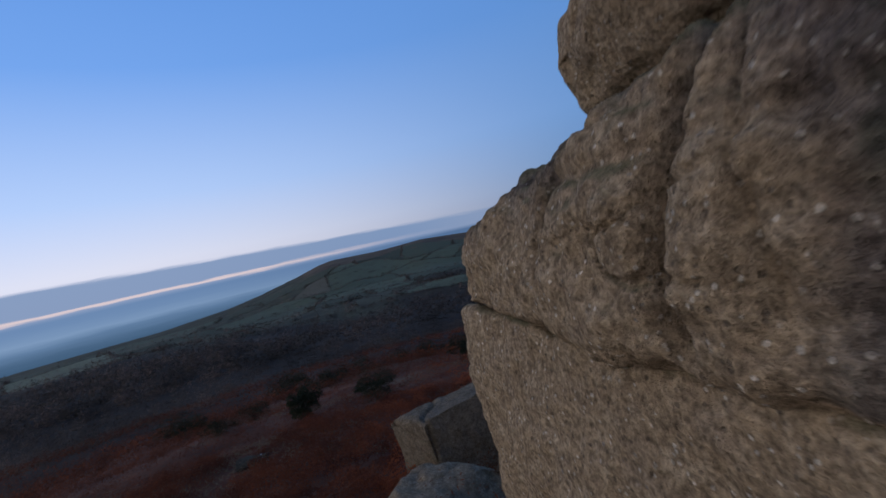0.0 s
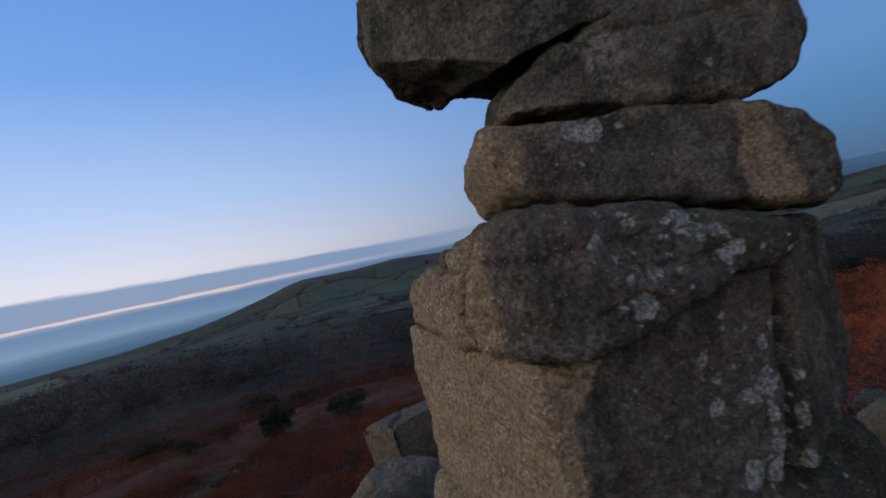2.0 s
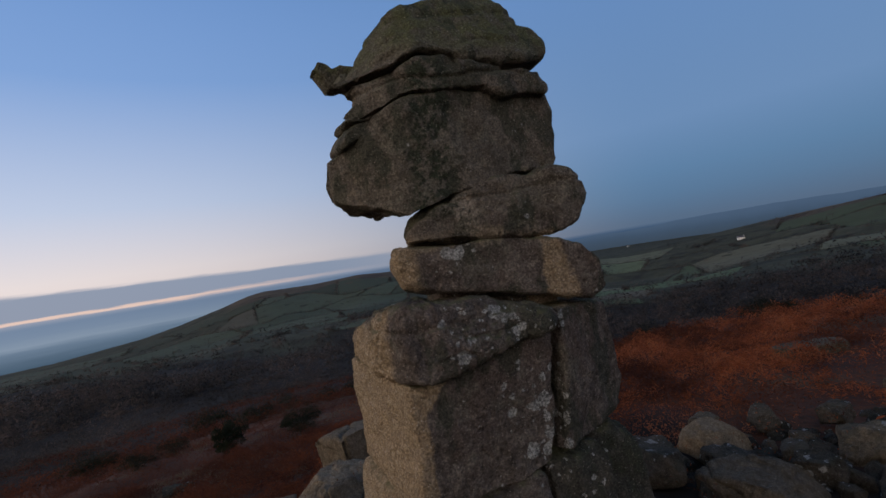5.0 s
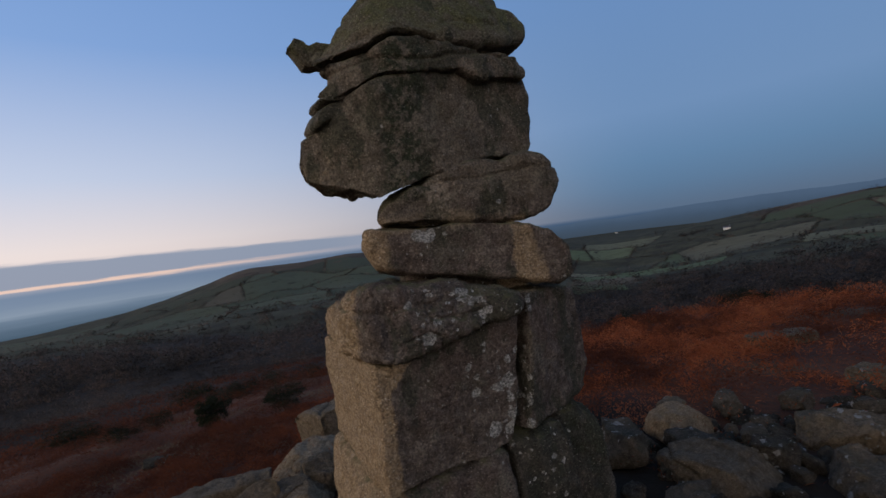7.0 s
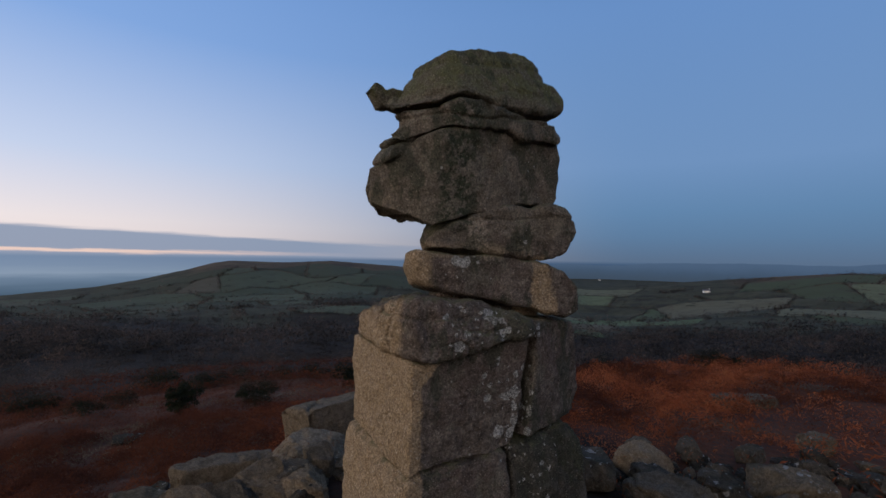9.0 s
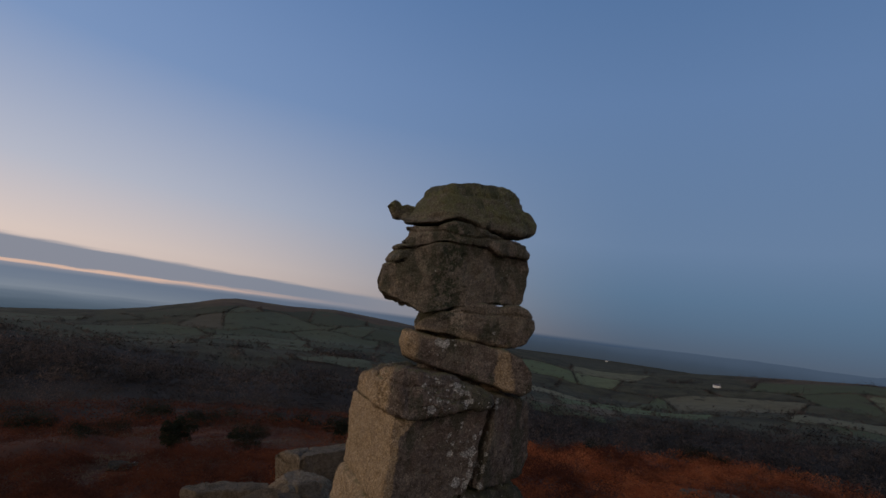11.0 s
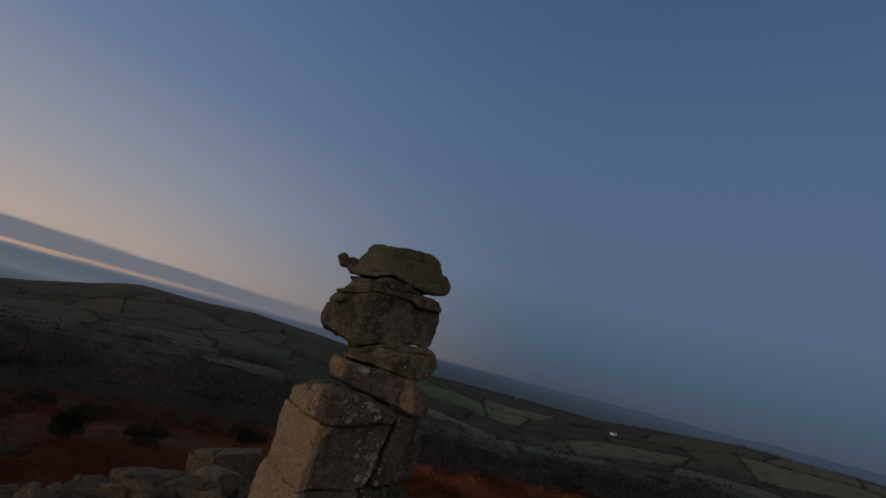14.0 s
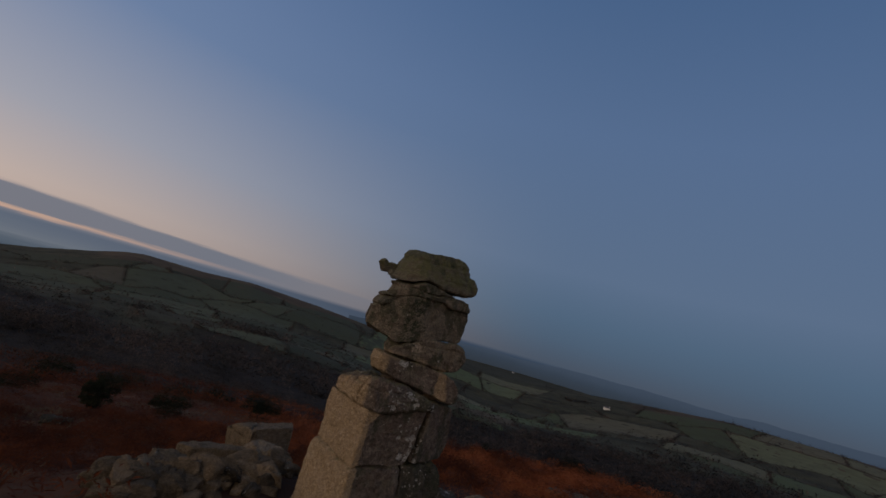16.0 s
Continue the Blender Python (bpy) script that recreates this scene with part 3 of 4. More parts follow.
    s = 0.5 * t + 0.5 * t * t * (3 - 2 * t)
    z = a + (b - a) * s
    p = np.stack((x.ravel(), y.ravel(), 0 * x.ravel()), 1)
    rough = (fbm(p * 0.45, 3) * 0.16 + fbm(p * 0.09 + 5, 2) * 0.5 * np.clip(r.ravel() / 30, 0, 1)).reshape(r.shape)
    roll = (fbm(p * 0.006 + 9, 3) * 5.0).reshape(r.shape) * np.clip((r - 150) / 400, 0, 1) * np.clip((2200 - r) / 900, 0, 1) * np.clip(np.abs(r - far) / 500, 0.15, 1)
    heap = -0.12 * np.exp(-((x + 1.0) ** 2 + (y - 5.6) ** 2) / 7.0)
    return z + rough + roll + heap


def gz(x, y):
    return float(ground_z(np.array([x]), np.array([y]))[0])


def make_ground():
    rad = np.concatenate((np.exp(np.linspace(np.log(0.4), np.log(470), 165)), np.arange(480, 1740, 12.5), np.exp(np.linspace(np.log(1760), np.log(4850), 24))))
    ang = np.radians(np.concatenate((np.arange(-66, 70, 0.36), np.arange(70, 294, 2.0))))
    nr, na = len(rad), len(ang)
    rr, aa = np.meshgrid(rad, ang, indexing="ij")
    x, y = (rr * np.sin(aa)).ravel(), (rr * np.cos(aa)).ravel()
    x, y = np.concatenate(([0.0], x)), np.concatenate(([0.0], y))
    verts = np.stack((x, y, ground_z(x, y)), 1)
    idx = 1 + np.arange(nr * na).reshape(nr, na)
    nxt = np.roll(idx, -1, 1)
    quads = np.stack((idx[:-1], nxt[:-1], nxt[1:], idx[1:]), -1).reshape(-1, 4).tolist()
    fan = [(0, int(nxt[0, k]), int(idx[0, k])) for k in range(na)]
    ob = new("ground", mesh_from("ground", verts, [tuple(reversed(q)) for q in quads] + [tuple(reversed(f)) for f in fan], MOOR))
    tagged(ob, "russet moorland brow falling to a wooded valley and hedged fields", "ground", kind="structure")


make_ground()


def far_hills():
    """Blue hills at the edge of sight: a glowing strip with the haze painted in."""
    m = bpy.data.materials.new("distance_glow")
    m.use_nodes = True
    nt = m.node_tree
    nt.nodes.clear()
    co = nt.nodes.new("ShaderNodeTexCoord").outputs["Object"]
    sep = nt.nodes.new("ShaderNodeSeparateXYZ")
    nt.links.new(co, sep.inputs[0])
    # self-lit colour carries the haze, paler towards the top
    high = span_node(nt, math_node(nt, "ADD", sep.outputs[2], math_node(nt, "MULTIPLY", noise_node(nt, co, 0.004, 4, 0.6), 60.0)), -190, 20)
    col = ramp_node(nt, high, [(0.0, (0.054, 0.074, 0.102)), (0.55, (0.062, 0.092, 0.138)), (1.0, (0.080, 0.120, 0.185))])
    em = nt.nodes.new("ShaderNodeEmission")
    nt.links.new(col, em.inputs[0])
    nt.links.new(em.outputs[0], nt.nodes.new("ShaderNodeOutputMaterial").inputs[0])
    az = np.linspace(8, 100, 240)
    top = -0.75 + np.interp(az, (8, 20, 30, 38, 60, 100), (-0.5, 0.0, 0.15, 0.45, 0.75, 0.3)) + 0.12 * fbm(np.stack((az * 0.35, 0 * az, 0 * az), 1), 4)
    x, y = 4790 * np.sin(np.radians(az)), 4790 * np.cos(np.radians(az))
    zt = 4.3 + 4790 * np.tan(np.radians(top))
    verts = np.concatenate((np.stack((x, y, zt), 1), np.stack((x, y, 0 * x - 330), 1)))
    n = len(az)
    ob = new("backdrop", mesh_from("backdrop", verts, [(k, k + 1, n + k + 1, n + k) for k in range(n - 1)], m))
    tagged(ob, "glowing backdrop of far blue hills with haze painted in", "hills", kind="structure")


far_hills()

# The granite stack ------------------------------------------------------
stack = new("granite_stack")
stack.matrix_world = pose(0.65, 0.45, 0, 0, 0, 18)
tagged(stack, "tall weathered granite rock stack of piled slabs with lichen", "rock stack")


def add_stone(name, label="", **kw):
    v, f = stone(**kw)
    part(name, mesh_from(name, v, f, GRANITE), stack, label)


add_stone("base_block", "bare tan west face and dark lichened front",
          top=[(-0.1, 2.972), (0.25, 2.892), (0.5, 2.91), (0.9, 2.97), (1.5, 3.10), (1.92, 3.25)], bottom=[(-0.1, 1.50), (0.27, 1.60), (1.0, 1.63), (1.5, 1.68), (1.9, 1.80)],
          left=[(0, 0.02), (0.5, 0.04), (1, 0.05)], right=[(0, 1.60), (0.6, 1.80), (1, 1.89)], v0=0.02, v1=2.28, power=40, step=0.015, seed=1, rough=0.8, lean=0.03)
add_stone("wedge_block", "dark lichened wedge with a rough tan corner",
          top=[(-0.1, 3.70), (0.05, 3.79), (0.35, 3.78), (1.2, 3.55), (1.95, 3.34), (2.0, 3.3)], bottom=[(-0.1, 2.96), (0.25, 2.88), (0.9, 3.01), (1.5, 3.155), (1.95, 3.30)],
          left=[(0, 0.0), (0.6, 0.0), (1, 0.10)], right=[(0, 1.92), (1, 1.97)], v0=-0.15, v1=2.22, power=11, step=0.015, seed=2, rough=1.2, lean=0.19, tilt=0.46,
          clefts=[(0.62, -0.16, 0.17, 0.032, 2.95, 3.8), (1.25, -0.3, 0.07, 0.03, 3.1, 3.7), (0.34, 0.12, 0.05, 0.02, 3.1, 3.75)], grooves=[(3.44, 0.0, 0.025, 0.03)])
add_stone("side_pillar", top=[(1.9, 3.37), (2.5, 3.33), (3.1, 3.22)], bottom=[(1.7, 1.74), (2.5, 1.74), (3.1, 1.80)],
          left=[(0, 1.74), (0.6, 1.98), (1, 1.98)], right=[(0, 3.14), (0.5, 3.12), (1, 3.05)], v0=-0.22, v1=1.9, power=30, step=0.025, seed=3, rough=0.8, skew=0.36)
add_stone("foot_block", top=[(-0.1, 1.50), (0.27, 1.60), (1.0, 1.63), (1.5, 1.67)], bottom=[(-0.2, -1.3), (1.6, -1.3)],
          left=[(0, -0.22), (0.6, -0.1), (1, -0.02)], right=[(0, 1.75), (1, 1.46)], v0=-0.12, v1=2.4, power=18, step=0.03, seed=4, lean=0.1)
add_stone("foot_block", top=[(1.4, 1.66), (2.0, 1.74), (2.4, 1.77)], bottom=[(1.5, -1.3), (2.5, -1.3)],
          left=[(0, 1.78), (1, 1.50)], right=[(0, 2.5), (0.8, 2.42), (1, 2.36)], v0=-0.02, v1=2.3, power=16, step=0.03, seed=5, lean=0.06)
add_stone("foot_block", top=[(2.3, 1.76), (2.8, 1.72), (3.2, 1.5)], bottom=[(2.4, -1.3), (3.3, -1.3)],
          left=[(0, 2.45), (1, 2.40)], right=[(0, 3.3), (0.8, 3.2), (1, 3.1)], v0=0.25, v1=2.3, power=12, step=0.03, seed=15, lean=0.1)
add_stone("long_slab", "dark slab with pale tan ends and lichen blotches",
          top=[(0.25, 4.29), (0.45, 4.31), (1.34, 4.27), (2.2, 4.18), (2.52, 4.06), (2.76, 3.79), (2.85, 3.6)], bottom=[(0.25, 3.90), (0.44, 3.84), (0.84, 3.735), (1.72, 3.55), (2.6, 3.335), (2.8, 3.35)],
          left=[(0, 0.39), (0.5, 0.27), (1, 0.33)], right=[(0, 2.68), (0.35, 2.80), (1, 2.78)], v0=0.42, v1=1.75, power=14, step=0.022, seed=6, rough=0.8, skew=-0.25, slant=0.40)
# added filler, not a seen stone: blocks light through the gap under the slab
add_stone("gap_filler", top=[(0.9, 3.79), (1.72, 3.62), (2.5, 3.43)], bottom=[(0.9, 3.5), (1.2, 3.45), (2.5, 3.2)],
          left=[(0, 0.95), (1, 0.95)], right=[(0, 2.5), (1, 2.5)], v0=0.9, v1=1.45, power=6, step=0.025, seed=16, rough=0.4, skew=-0.25)
add_stone("neck_slab", top=[(0.45, 4.40), (0.56, 4.49), (0.89, 4.68), (1.23, 4.86), (1.67, 4.99), (2.22, 5.0), (2.5, 4.97), (2.66, 4.84)], bottom=[(0.45, 4.34), (1.34, 4.29), (2.22, 4.19), (2.48, 4.27), (2.68, 4.40)],
          left=[(0, 0.5), (0.5, 0.46), (1, 0.52)], right=[(0, 2.60), (0.5, 2.74), (1, 2.68)], v0=0.41, v1=1.7, power=12, step=0.024, seed=7, rough=1.0, skew=-0.25, slant=0.5, grooves=[(4.74, 0.03, 0.03, 0.025)])
add_stone("head_block", "massive block with a jutting jaw and dark green streak",
          top=[(-0.2, 5.38), (0.0, 5.52), (0.3, 5.78), (0.58, 5.92), (1.26, 6.04), (2.02, 5.98), (2.8, 6.05)],
          bottom=[(-0.2, 5.0), (-0.1, 4.95), (0.1, 4.86), (0.3, 4.76), (0.54, 4.61), (0.85, 4.70), (1.24, 4.85), (1.76, 4.98), (2.44, 5.01), (2.75, 5.18)],
          left=[(0, -0.11), (0.4, -0.15), (1, -0.11)], right=[(0, 2.58), (0.4, 2.70), (1, 2.66)], v0=0.38, v1=2.1, power=30, step=0.022, seed=8, rough=0.85, chamfer=(0.62, 1.0), back=(0.62, 1.15), under=[(-0.2, -0.12), (0.1, -0.02), (0.4, 0.11), (0.7, 0.17), (0.95, 0.14), (1.3, 0.0)])
add_stone("brow_layer", "weathered brow layer cracked off the head block",
          top=[(0.05, 6.20), (0.34, 6.25), (0.6, 6.28), (0.89, 6.41), (1.17, 6.40), (1.45, 6.32), (1.83, 6.29), (2.3, 6.24), (2.7, 6.14)], bottom=[(0.0, 5.72), (0.22, 5.80), (0.54, 5.92), (0.7, 5.97), (1.32, 6.01), (1.63, 6.04), (1.85, 5.95), (2.8, 5.97)],
          left=[(0, 0.22), (0.35, 0.10), (0.6, 0.24), (1, 0.16)], right=[(0, 2.62), (0.5, 2.60), (1, 2.46)], v0=0.28, v1=2.0, power=26, step=0.022, seed=9, rough=1.1, chamfer=(0.75, 0.9), back=(0.95, 1.2), grooves=[(6.10, 0.05, 0.03, 0.025)])
add_stone("thin_layer", top=[(0.0, 5.86), (0.3, 5.9), (0.7, 5.97)], bottom=[(0.0, 5.77), (0.3, 5.78), (0.7, 5.86)], left=[(0, 0.10), (0.5, 0.05), (1, 0.12)], right=[(0, 0.7), (1, 0.7)], v0=0.75, v1=1.4, power=6, step=0.022, seed=10, rough=0.5)
add_stone("thin_layer", top=[(-0.08, 5.56), (0.1, 5.74), (0.5, 5.88)], bottom=[(-0.08, 5.44), (0.1, 5.56), (0.5, 5.74)], left=[(0, 0.02), (0.5, -0.01), (1, 0.06)], right=[(0, 0.5), (1, 0.5)], v0=0.8, v1=1.4, power=6, step=0.022, seed=11, rough=0.5)
add_stone("cap_stone", "rounded mossy capstone overhanging the brow",
          top=[(0.10, 6.48), (0.30, 6.56), (0.47, 6.72), (0.60, 6.95), (0.76, 7.18), (0.94, 7.30), (1.3, 7.37), (1.75, 7.42), (2.1, 7.46), (2.4, 7.43), (2.58, 7.33), (2.74, 7.10)],
          bottom=[(0.1, 6.24), (0.34, 6.29), (0.6, 6.32), (0.89, 6.44), (1.17, 6.43), (1.45, 6.37), (1.83, 6.35), (2.3, 6.33), (2.6, 6.40)],
          left=[(0, 0.14), (0.5, 0.10), (1, 0.2)], right=[(0, 2.60), (0.5, 2.70), (1, 2.70)], v0=0.27, v1=1.9, power=9, step=0.022, seed=12, rough=0.85, lean=0.5, chamfer=(0.75, 0.9), back=(0.9, 1.0), grooves=[(6.98, 0.08, 0.035, 0.05), (6.42, 0.12, 0.02, 0.03)])
add_stone("cap_lobe", "dark rounded lobe bulging from the capstone",
          top=[(2.0, 6.96), (2.5, 7.05), (2.75, 7.02), (2.95, 6.92)], bottom=[(2.0, 6.40), (2.4, 6.40), (2.7, 6.44), (2.95, 6.56)],
          left=[(0, 2.05), (1, 2.05)], right=[(0, 2.84), (0.5, 2.94), (1, 2.88)], v0=0.40, v1=1.5, power=4.5, step=0.022, seed=17, rough=0.7, lean=0.2)
add_stone("nose_stone", "knobbly stone spur jutting from under the cap",
          top=[(-0.08, 6.68), (0.02, 6.81), (0.12, 6.77), (0.18, 6.71), (0.30, 6.76), (0.55, 6.74)], bottom=[(-0.08, 6.63), (0.05, 6.48), (0.10, 6.42), (0.22, 6.42), (0.30, 6.45), (0.55, 6.40)],
          left=[(0, 0.04), (0.6, -0.07), (1, 0.0)], right=[(0, 0.7), (1, 0.7)], v0=1.42, v1=1.74, power=6, step=0.018, seed=13, rough=0.4)


# Clitter: loose granite round the foot ----------------------------------
def put_boulder(me, x, y, size, turn, tip=0.0, sink=0.12, label="", name="boulder"):
    ob = new(name, me)
    ob.matrix_world = pose(x, y, gz(x, y) - sink, tip, tip * 0.6, turn) @ Matrix.Diagonal((*size, 1))
    tagged(ob, label or "lichened grey granite boulder lying among the clitter", "boulder", "clitter round the stack")
    return ob


KINDS = [boulder_mesh("boulder", d, 20 + k, 3 * p, 0.042, 1.5, 13) for k, (d, p) in enumerate((((1.2, 0.8, 0.55), 9), ((0.9, 0.8, 0.7), 8), ((1.5, 0.8, 0.42), 12), ((0.7, 0.6, 0.5), 8), ((1.1, 0.7, 0.6), 12), ((0.8, 0.5, 0.6), 9), ((1.0, 0.9, 0.36), 10), ((0.9, 0.6, 0.5), 7)))]
ROUND = boulder_mesh("boulder", (1.9, 1.6, 1.05), 52, 3.2, 0.04, 1.6, 5, BARE_BOULDER)
SLABBY = boulder_mesh("boulder", (2.0, 0.85, 0.6), 53, 16, 0.045, 1.5, 9)
BLOCK = boulder_mesh("boulder", (2.7, 2.3, 2.6), 47, 16, 0.05, 1.3, 5, BARE_BOULDER)
PALE = [boulder_mesh("boulder", d, 74 + k, 18, 0.035, 1.5, 9, BARE_BOULDER) for k, d in enumerate(((1.9, 1.0, 0.6), (1.6, 1.3, 0.85), (0.7, 0.6, 0.9)))]
MARKED = [
    (BLOCK, -0.6, 11.4, 1.0, 38, -6, 0.30, "large flat-topped granite block on the bracken slope"),
    (ROUND, 5.6, 2.4, 0.97, 20, 0, 0.60, "broad rounded tan-grey boulder with a crack across it"),
    (SLABBY, 8.95, 3.2, (0.74, 0.95, 0.95), -38, 4, 0.02, "long grey granite slab lying on the clitter"),
    (PALE[1], 6.35, 4.45, 0.68, 20, 14, -0.04, "wedge-shaped boulder with a pale tan face"),
    (KINDS[1], 4.75, 3.55, 1.0, 60, 0, 0.1, "dark lichen-spotted boulder beside the stack"),
    (KINDS[6], 6.05, 3.35, 0.9, 10, 6, -0.1, "flat lichened slab resting among boulders"),
    (KINDS[1], 6.85, 2.6, 0.7, 130, -6, 0.05, "grey lichened boulder among the clitter"),
    (KINDS[5], 12.9, 6.1, 1.2, 10, 8, 0.02, "pale-topped boulder at the edge of the bracken"),
    (KINDS[0], 7.45, 1.5, 1.0, 75, -8, 0.08, "grey lichened boulder among the clitter"),
    (KINDS[4], 8.6, 1.2, 1.1, 15, 5, 0.05, "grey lichened boulder among the clitter"),
    (KINDS[3], 7.25, 3.5, 0.9, 45, 12, 0.02, "small angular stone wedged among boulders"),
    (PALE[0], -2.55, 4.95, 1.0, 12, -9, 0.05, "long tilted tan granite slab below the stack"),
    (PALE[1], -0.95, 6.3, (1.2, 1.2, 1.15), 62, 5, 0.2, "angular grey granite block below the stack"),
    (PALE[2], -0.62, 4.6, 0.8, 20, -8, 0.0, "upright pale angular stone leaning by the stack"),
    (PALE[2], -3.95, 2.1, 0.75, 70, 12, 0.08, "upright pale stone standing in the heap"),
    (PALE[0], -3.2, 2.6, (0.8, 0.9, 0.9), -18, 10, 0.1, "broken tan slab lying in the heap"),
    (PALE[1], -1.5, 3.4, (0.5, 0.5, 0.45), 130, -8, 0.1, "angular brown block lying in the heap"),
    (PALE[1], -2.3, 3.0, (0.42, 0.5, 0.45), 15, 14, 0.05, "small angular block lying in the heap"),
    (KINDS[2], -11.56, 21.5, (1.0, 0.9, 0.9), 20, 0, 0.05, "low pale stone showing in the bracken"),
    (PALE[0], 15.5, 11.5, (1.5, 1.0, 0.7), 4, 2, 0.02, "low pale outcrop showing through the bracken"),
    (KINDS[5], 6.9, 5.5, 0.9, 40, 12, -0.05, "small pale stone at the edge of the bracken"),
    (KINDS[7], 8.2, 5.2, 0.9, 70, -10, -0.03, "small pale stone at the edge of the bracken"),
    (KINDS[3], 9.6, 4.9, 1.0, 15, 8, -0.05, "small pale stone at the edge of the bracken"),
    (KINDS[0], -2.2, 7.6, 1.0, 160, 6, 0.25, "angular granite block below the stack"),
]
for me, x, y, s, turn, tip, sink, text in MARKED:
    put_boulder(me, x, y, s if isinstance(s, tuple) else (s, s, s), turn, tip, sink, text)


def clitter():
    rng = np.random.default_rng(12)
    placed = [(m[1], m[2], (m[3][0] if isinstance(m[3], tuple) else m[3]) * (1.9 if m[0] in (ROUND, BLOCK) else 1.2)) for m in MARKED]
    for _ in range(2400):
        if len(placed) > 175:
            break
        side = rng.random()
        if side < 0.62:
            x, y = rng.uniform(3.9, 13), rng.uniform(-3.5, 5.4)
        elif side < 0.95:
            x, y = rng.uniform(-4.8, -0.1), rng.uniform(2.6, 8.0)
            if abs((y - 2.2) - (x + 6.5) * 0.72) > 2.6:
                continue
        else:
            x, y = rng.uniform(-2, 5), rng.uniform(-1.5, 5)
        k = int(rng.integers(len(KINDS)))
        s = rng.choice((0.4, 0.55, 0.75, 1.0), p=(0.3, 0.3, 0.27, 0.13)) * rng.uniform(0.85, 1.2)
        if -0.9 < x < 4.4 and -0.3 < y < 4.6:
            continue
        if any(math.hypot(x - a, y - b) < 0.44 * (s + c) for a, b, c in placed):
            continue
        placed.append((x, y, s))
        put_boulder(KINDS[k], x, y, (s, s, s * rng.uniform(0.8, 1.15)), rng.uniform(0, 360), rng.uniform(-16, 16), 0.08 * s, "small angular granite stone among the clitter" if s < 0.6 else "")


clitter()


def stone_heap():
    """Broken stones piled along the west foot of the stack."""
    rng = np.random.default_rng(77)
    for k in range(85):
        t = rng.random()
        off = rng.normal() * 0.5
        x, y = -4.4 + 3.5 * t - 0.63 * off, 1.5 + 2.8 * t + 0.77 * off
        size = rng.uniform(0.28, 0.62) * (1.15 - 0.35 * abs(off))
        lift = max(0.0, 0.32 - 0.4 * abs(off)) * rng.random()
        me = PALE[k % 3] if k % 4 else KINDS[int(rng.integers(len(KINDS)))]
        put_boulder(me, x, y, (size, size * rng.uniform(0.8, 1.2), size * rng.uniform(0.7, 1.1)), rng.uniform(0, 360), rng.uniform(-28, 28), 0.08 - lift, "broken tan granite stone in the heap below the stack")


stone_heap()


def rubble(seed, count, west, small, large, mat, text):
    """Small broken stone in the gaps of the clitter."""
    rng = np.random.default_rng(seed)
    vs, fs, base = [], [], 0
    q, f = cube_skin(5, 5, 5)
    q = q / (np.abs(q) ** 6).sum(1, keepdims=True) ** (1 / 6)
    while len(vs) < count:
        if west:
            x, y = rng.uniform(-5.2, 0.2), rng.uniform(2.4, 8.6)
            if abs((y - 2.2) - (x + 6.5) * 0.72) > 2.6 * rng.random() ** 0.6:
                continue
        else:
            x, y = rng.uniform(3.6, 12), rng.uniform(-3.5, 5.2)
        if -0.6 < x < 4.2 and 0 < y < 4:
            continue
        p = q * rng.uniform(small, large) * rng.uniform(0.6, 1.4, 3)
        p = p + 0.03 * fbm(p * 9 + len(vs), 2)[:, None] * q
        m = np.array(Euler(rng.uniform(0, 6, 3)).to_matrix())
        p = p @ m + np.array((x, y, gz(x, y) + 0.03))
        vs.append(p), fs.append(f + base)
        base += len(p)
    ob = new("rubble", mesh_from("rubble", np.concatenate(vs), np.concatenate(fs), mat))
    tagged(ob, text, "rubble", kind="stuff")


rubble(31, 330, False, 0.05, 0.16, BOULDER, "broken granite rubble filling gaps between the boulders")
rubble(32, 300, True, 0.05, 0.17, BARE_BOULDER, "heap of pale broken granite below the stack")


# Plants -----------------------------------------------------------------
def blades(rng, x, y, z, length, width):
    """One small kite-shaped leaflet at each place: verts and faces."""
    n = len(x)
    a = rng.uniform(0, 2 * np.pi, n)
    lift = rng.uniform(-0.5, 0.9, n)
    d = np.stack((np.cos(a) * np.cos(lift), np.sin(a) * np.cos(lift), np.sin(lift)), 1)
    s = np.stack((-np.sin(a), np.cos(a), 0 * a), 1) + 0.35 * rng.normal(size=(n, 3))
    s -= (s * d).sum(1, keepdims=True) * d
    s /= np.linalg.norm(s, axis=1, keepdims=True)
    ln, wd = (length * rng.uniform(0.6, 1.3, n))[:, None], (width * rng.uniform(0.6, 1.3, n))[:, None]
    o = np.stack((x, y, z), 1)
    mid = o + d * ln * 0.45 + np.array((0, 0, 0.06)) * ln
    v = np.stack((o, mid + s * wd, o + d * ln, mid - s * wd), 1).reshape(-1, 3)
    return v, np.arange(4 * n).reshape(-1, 4)


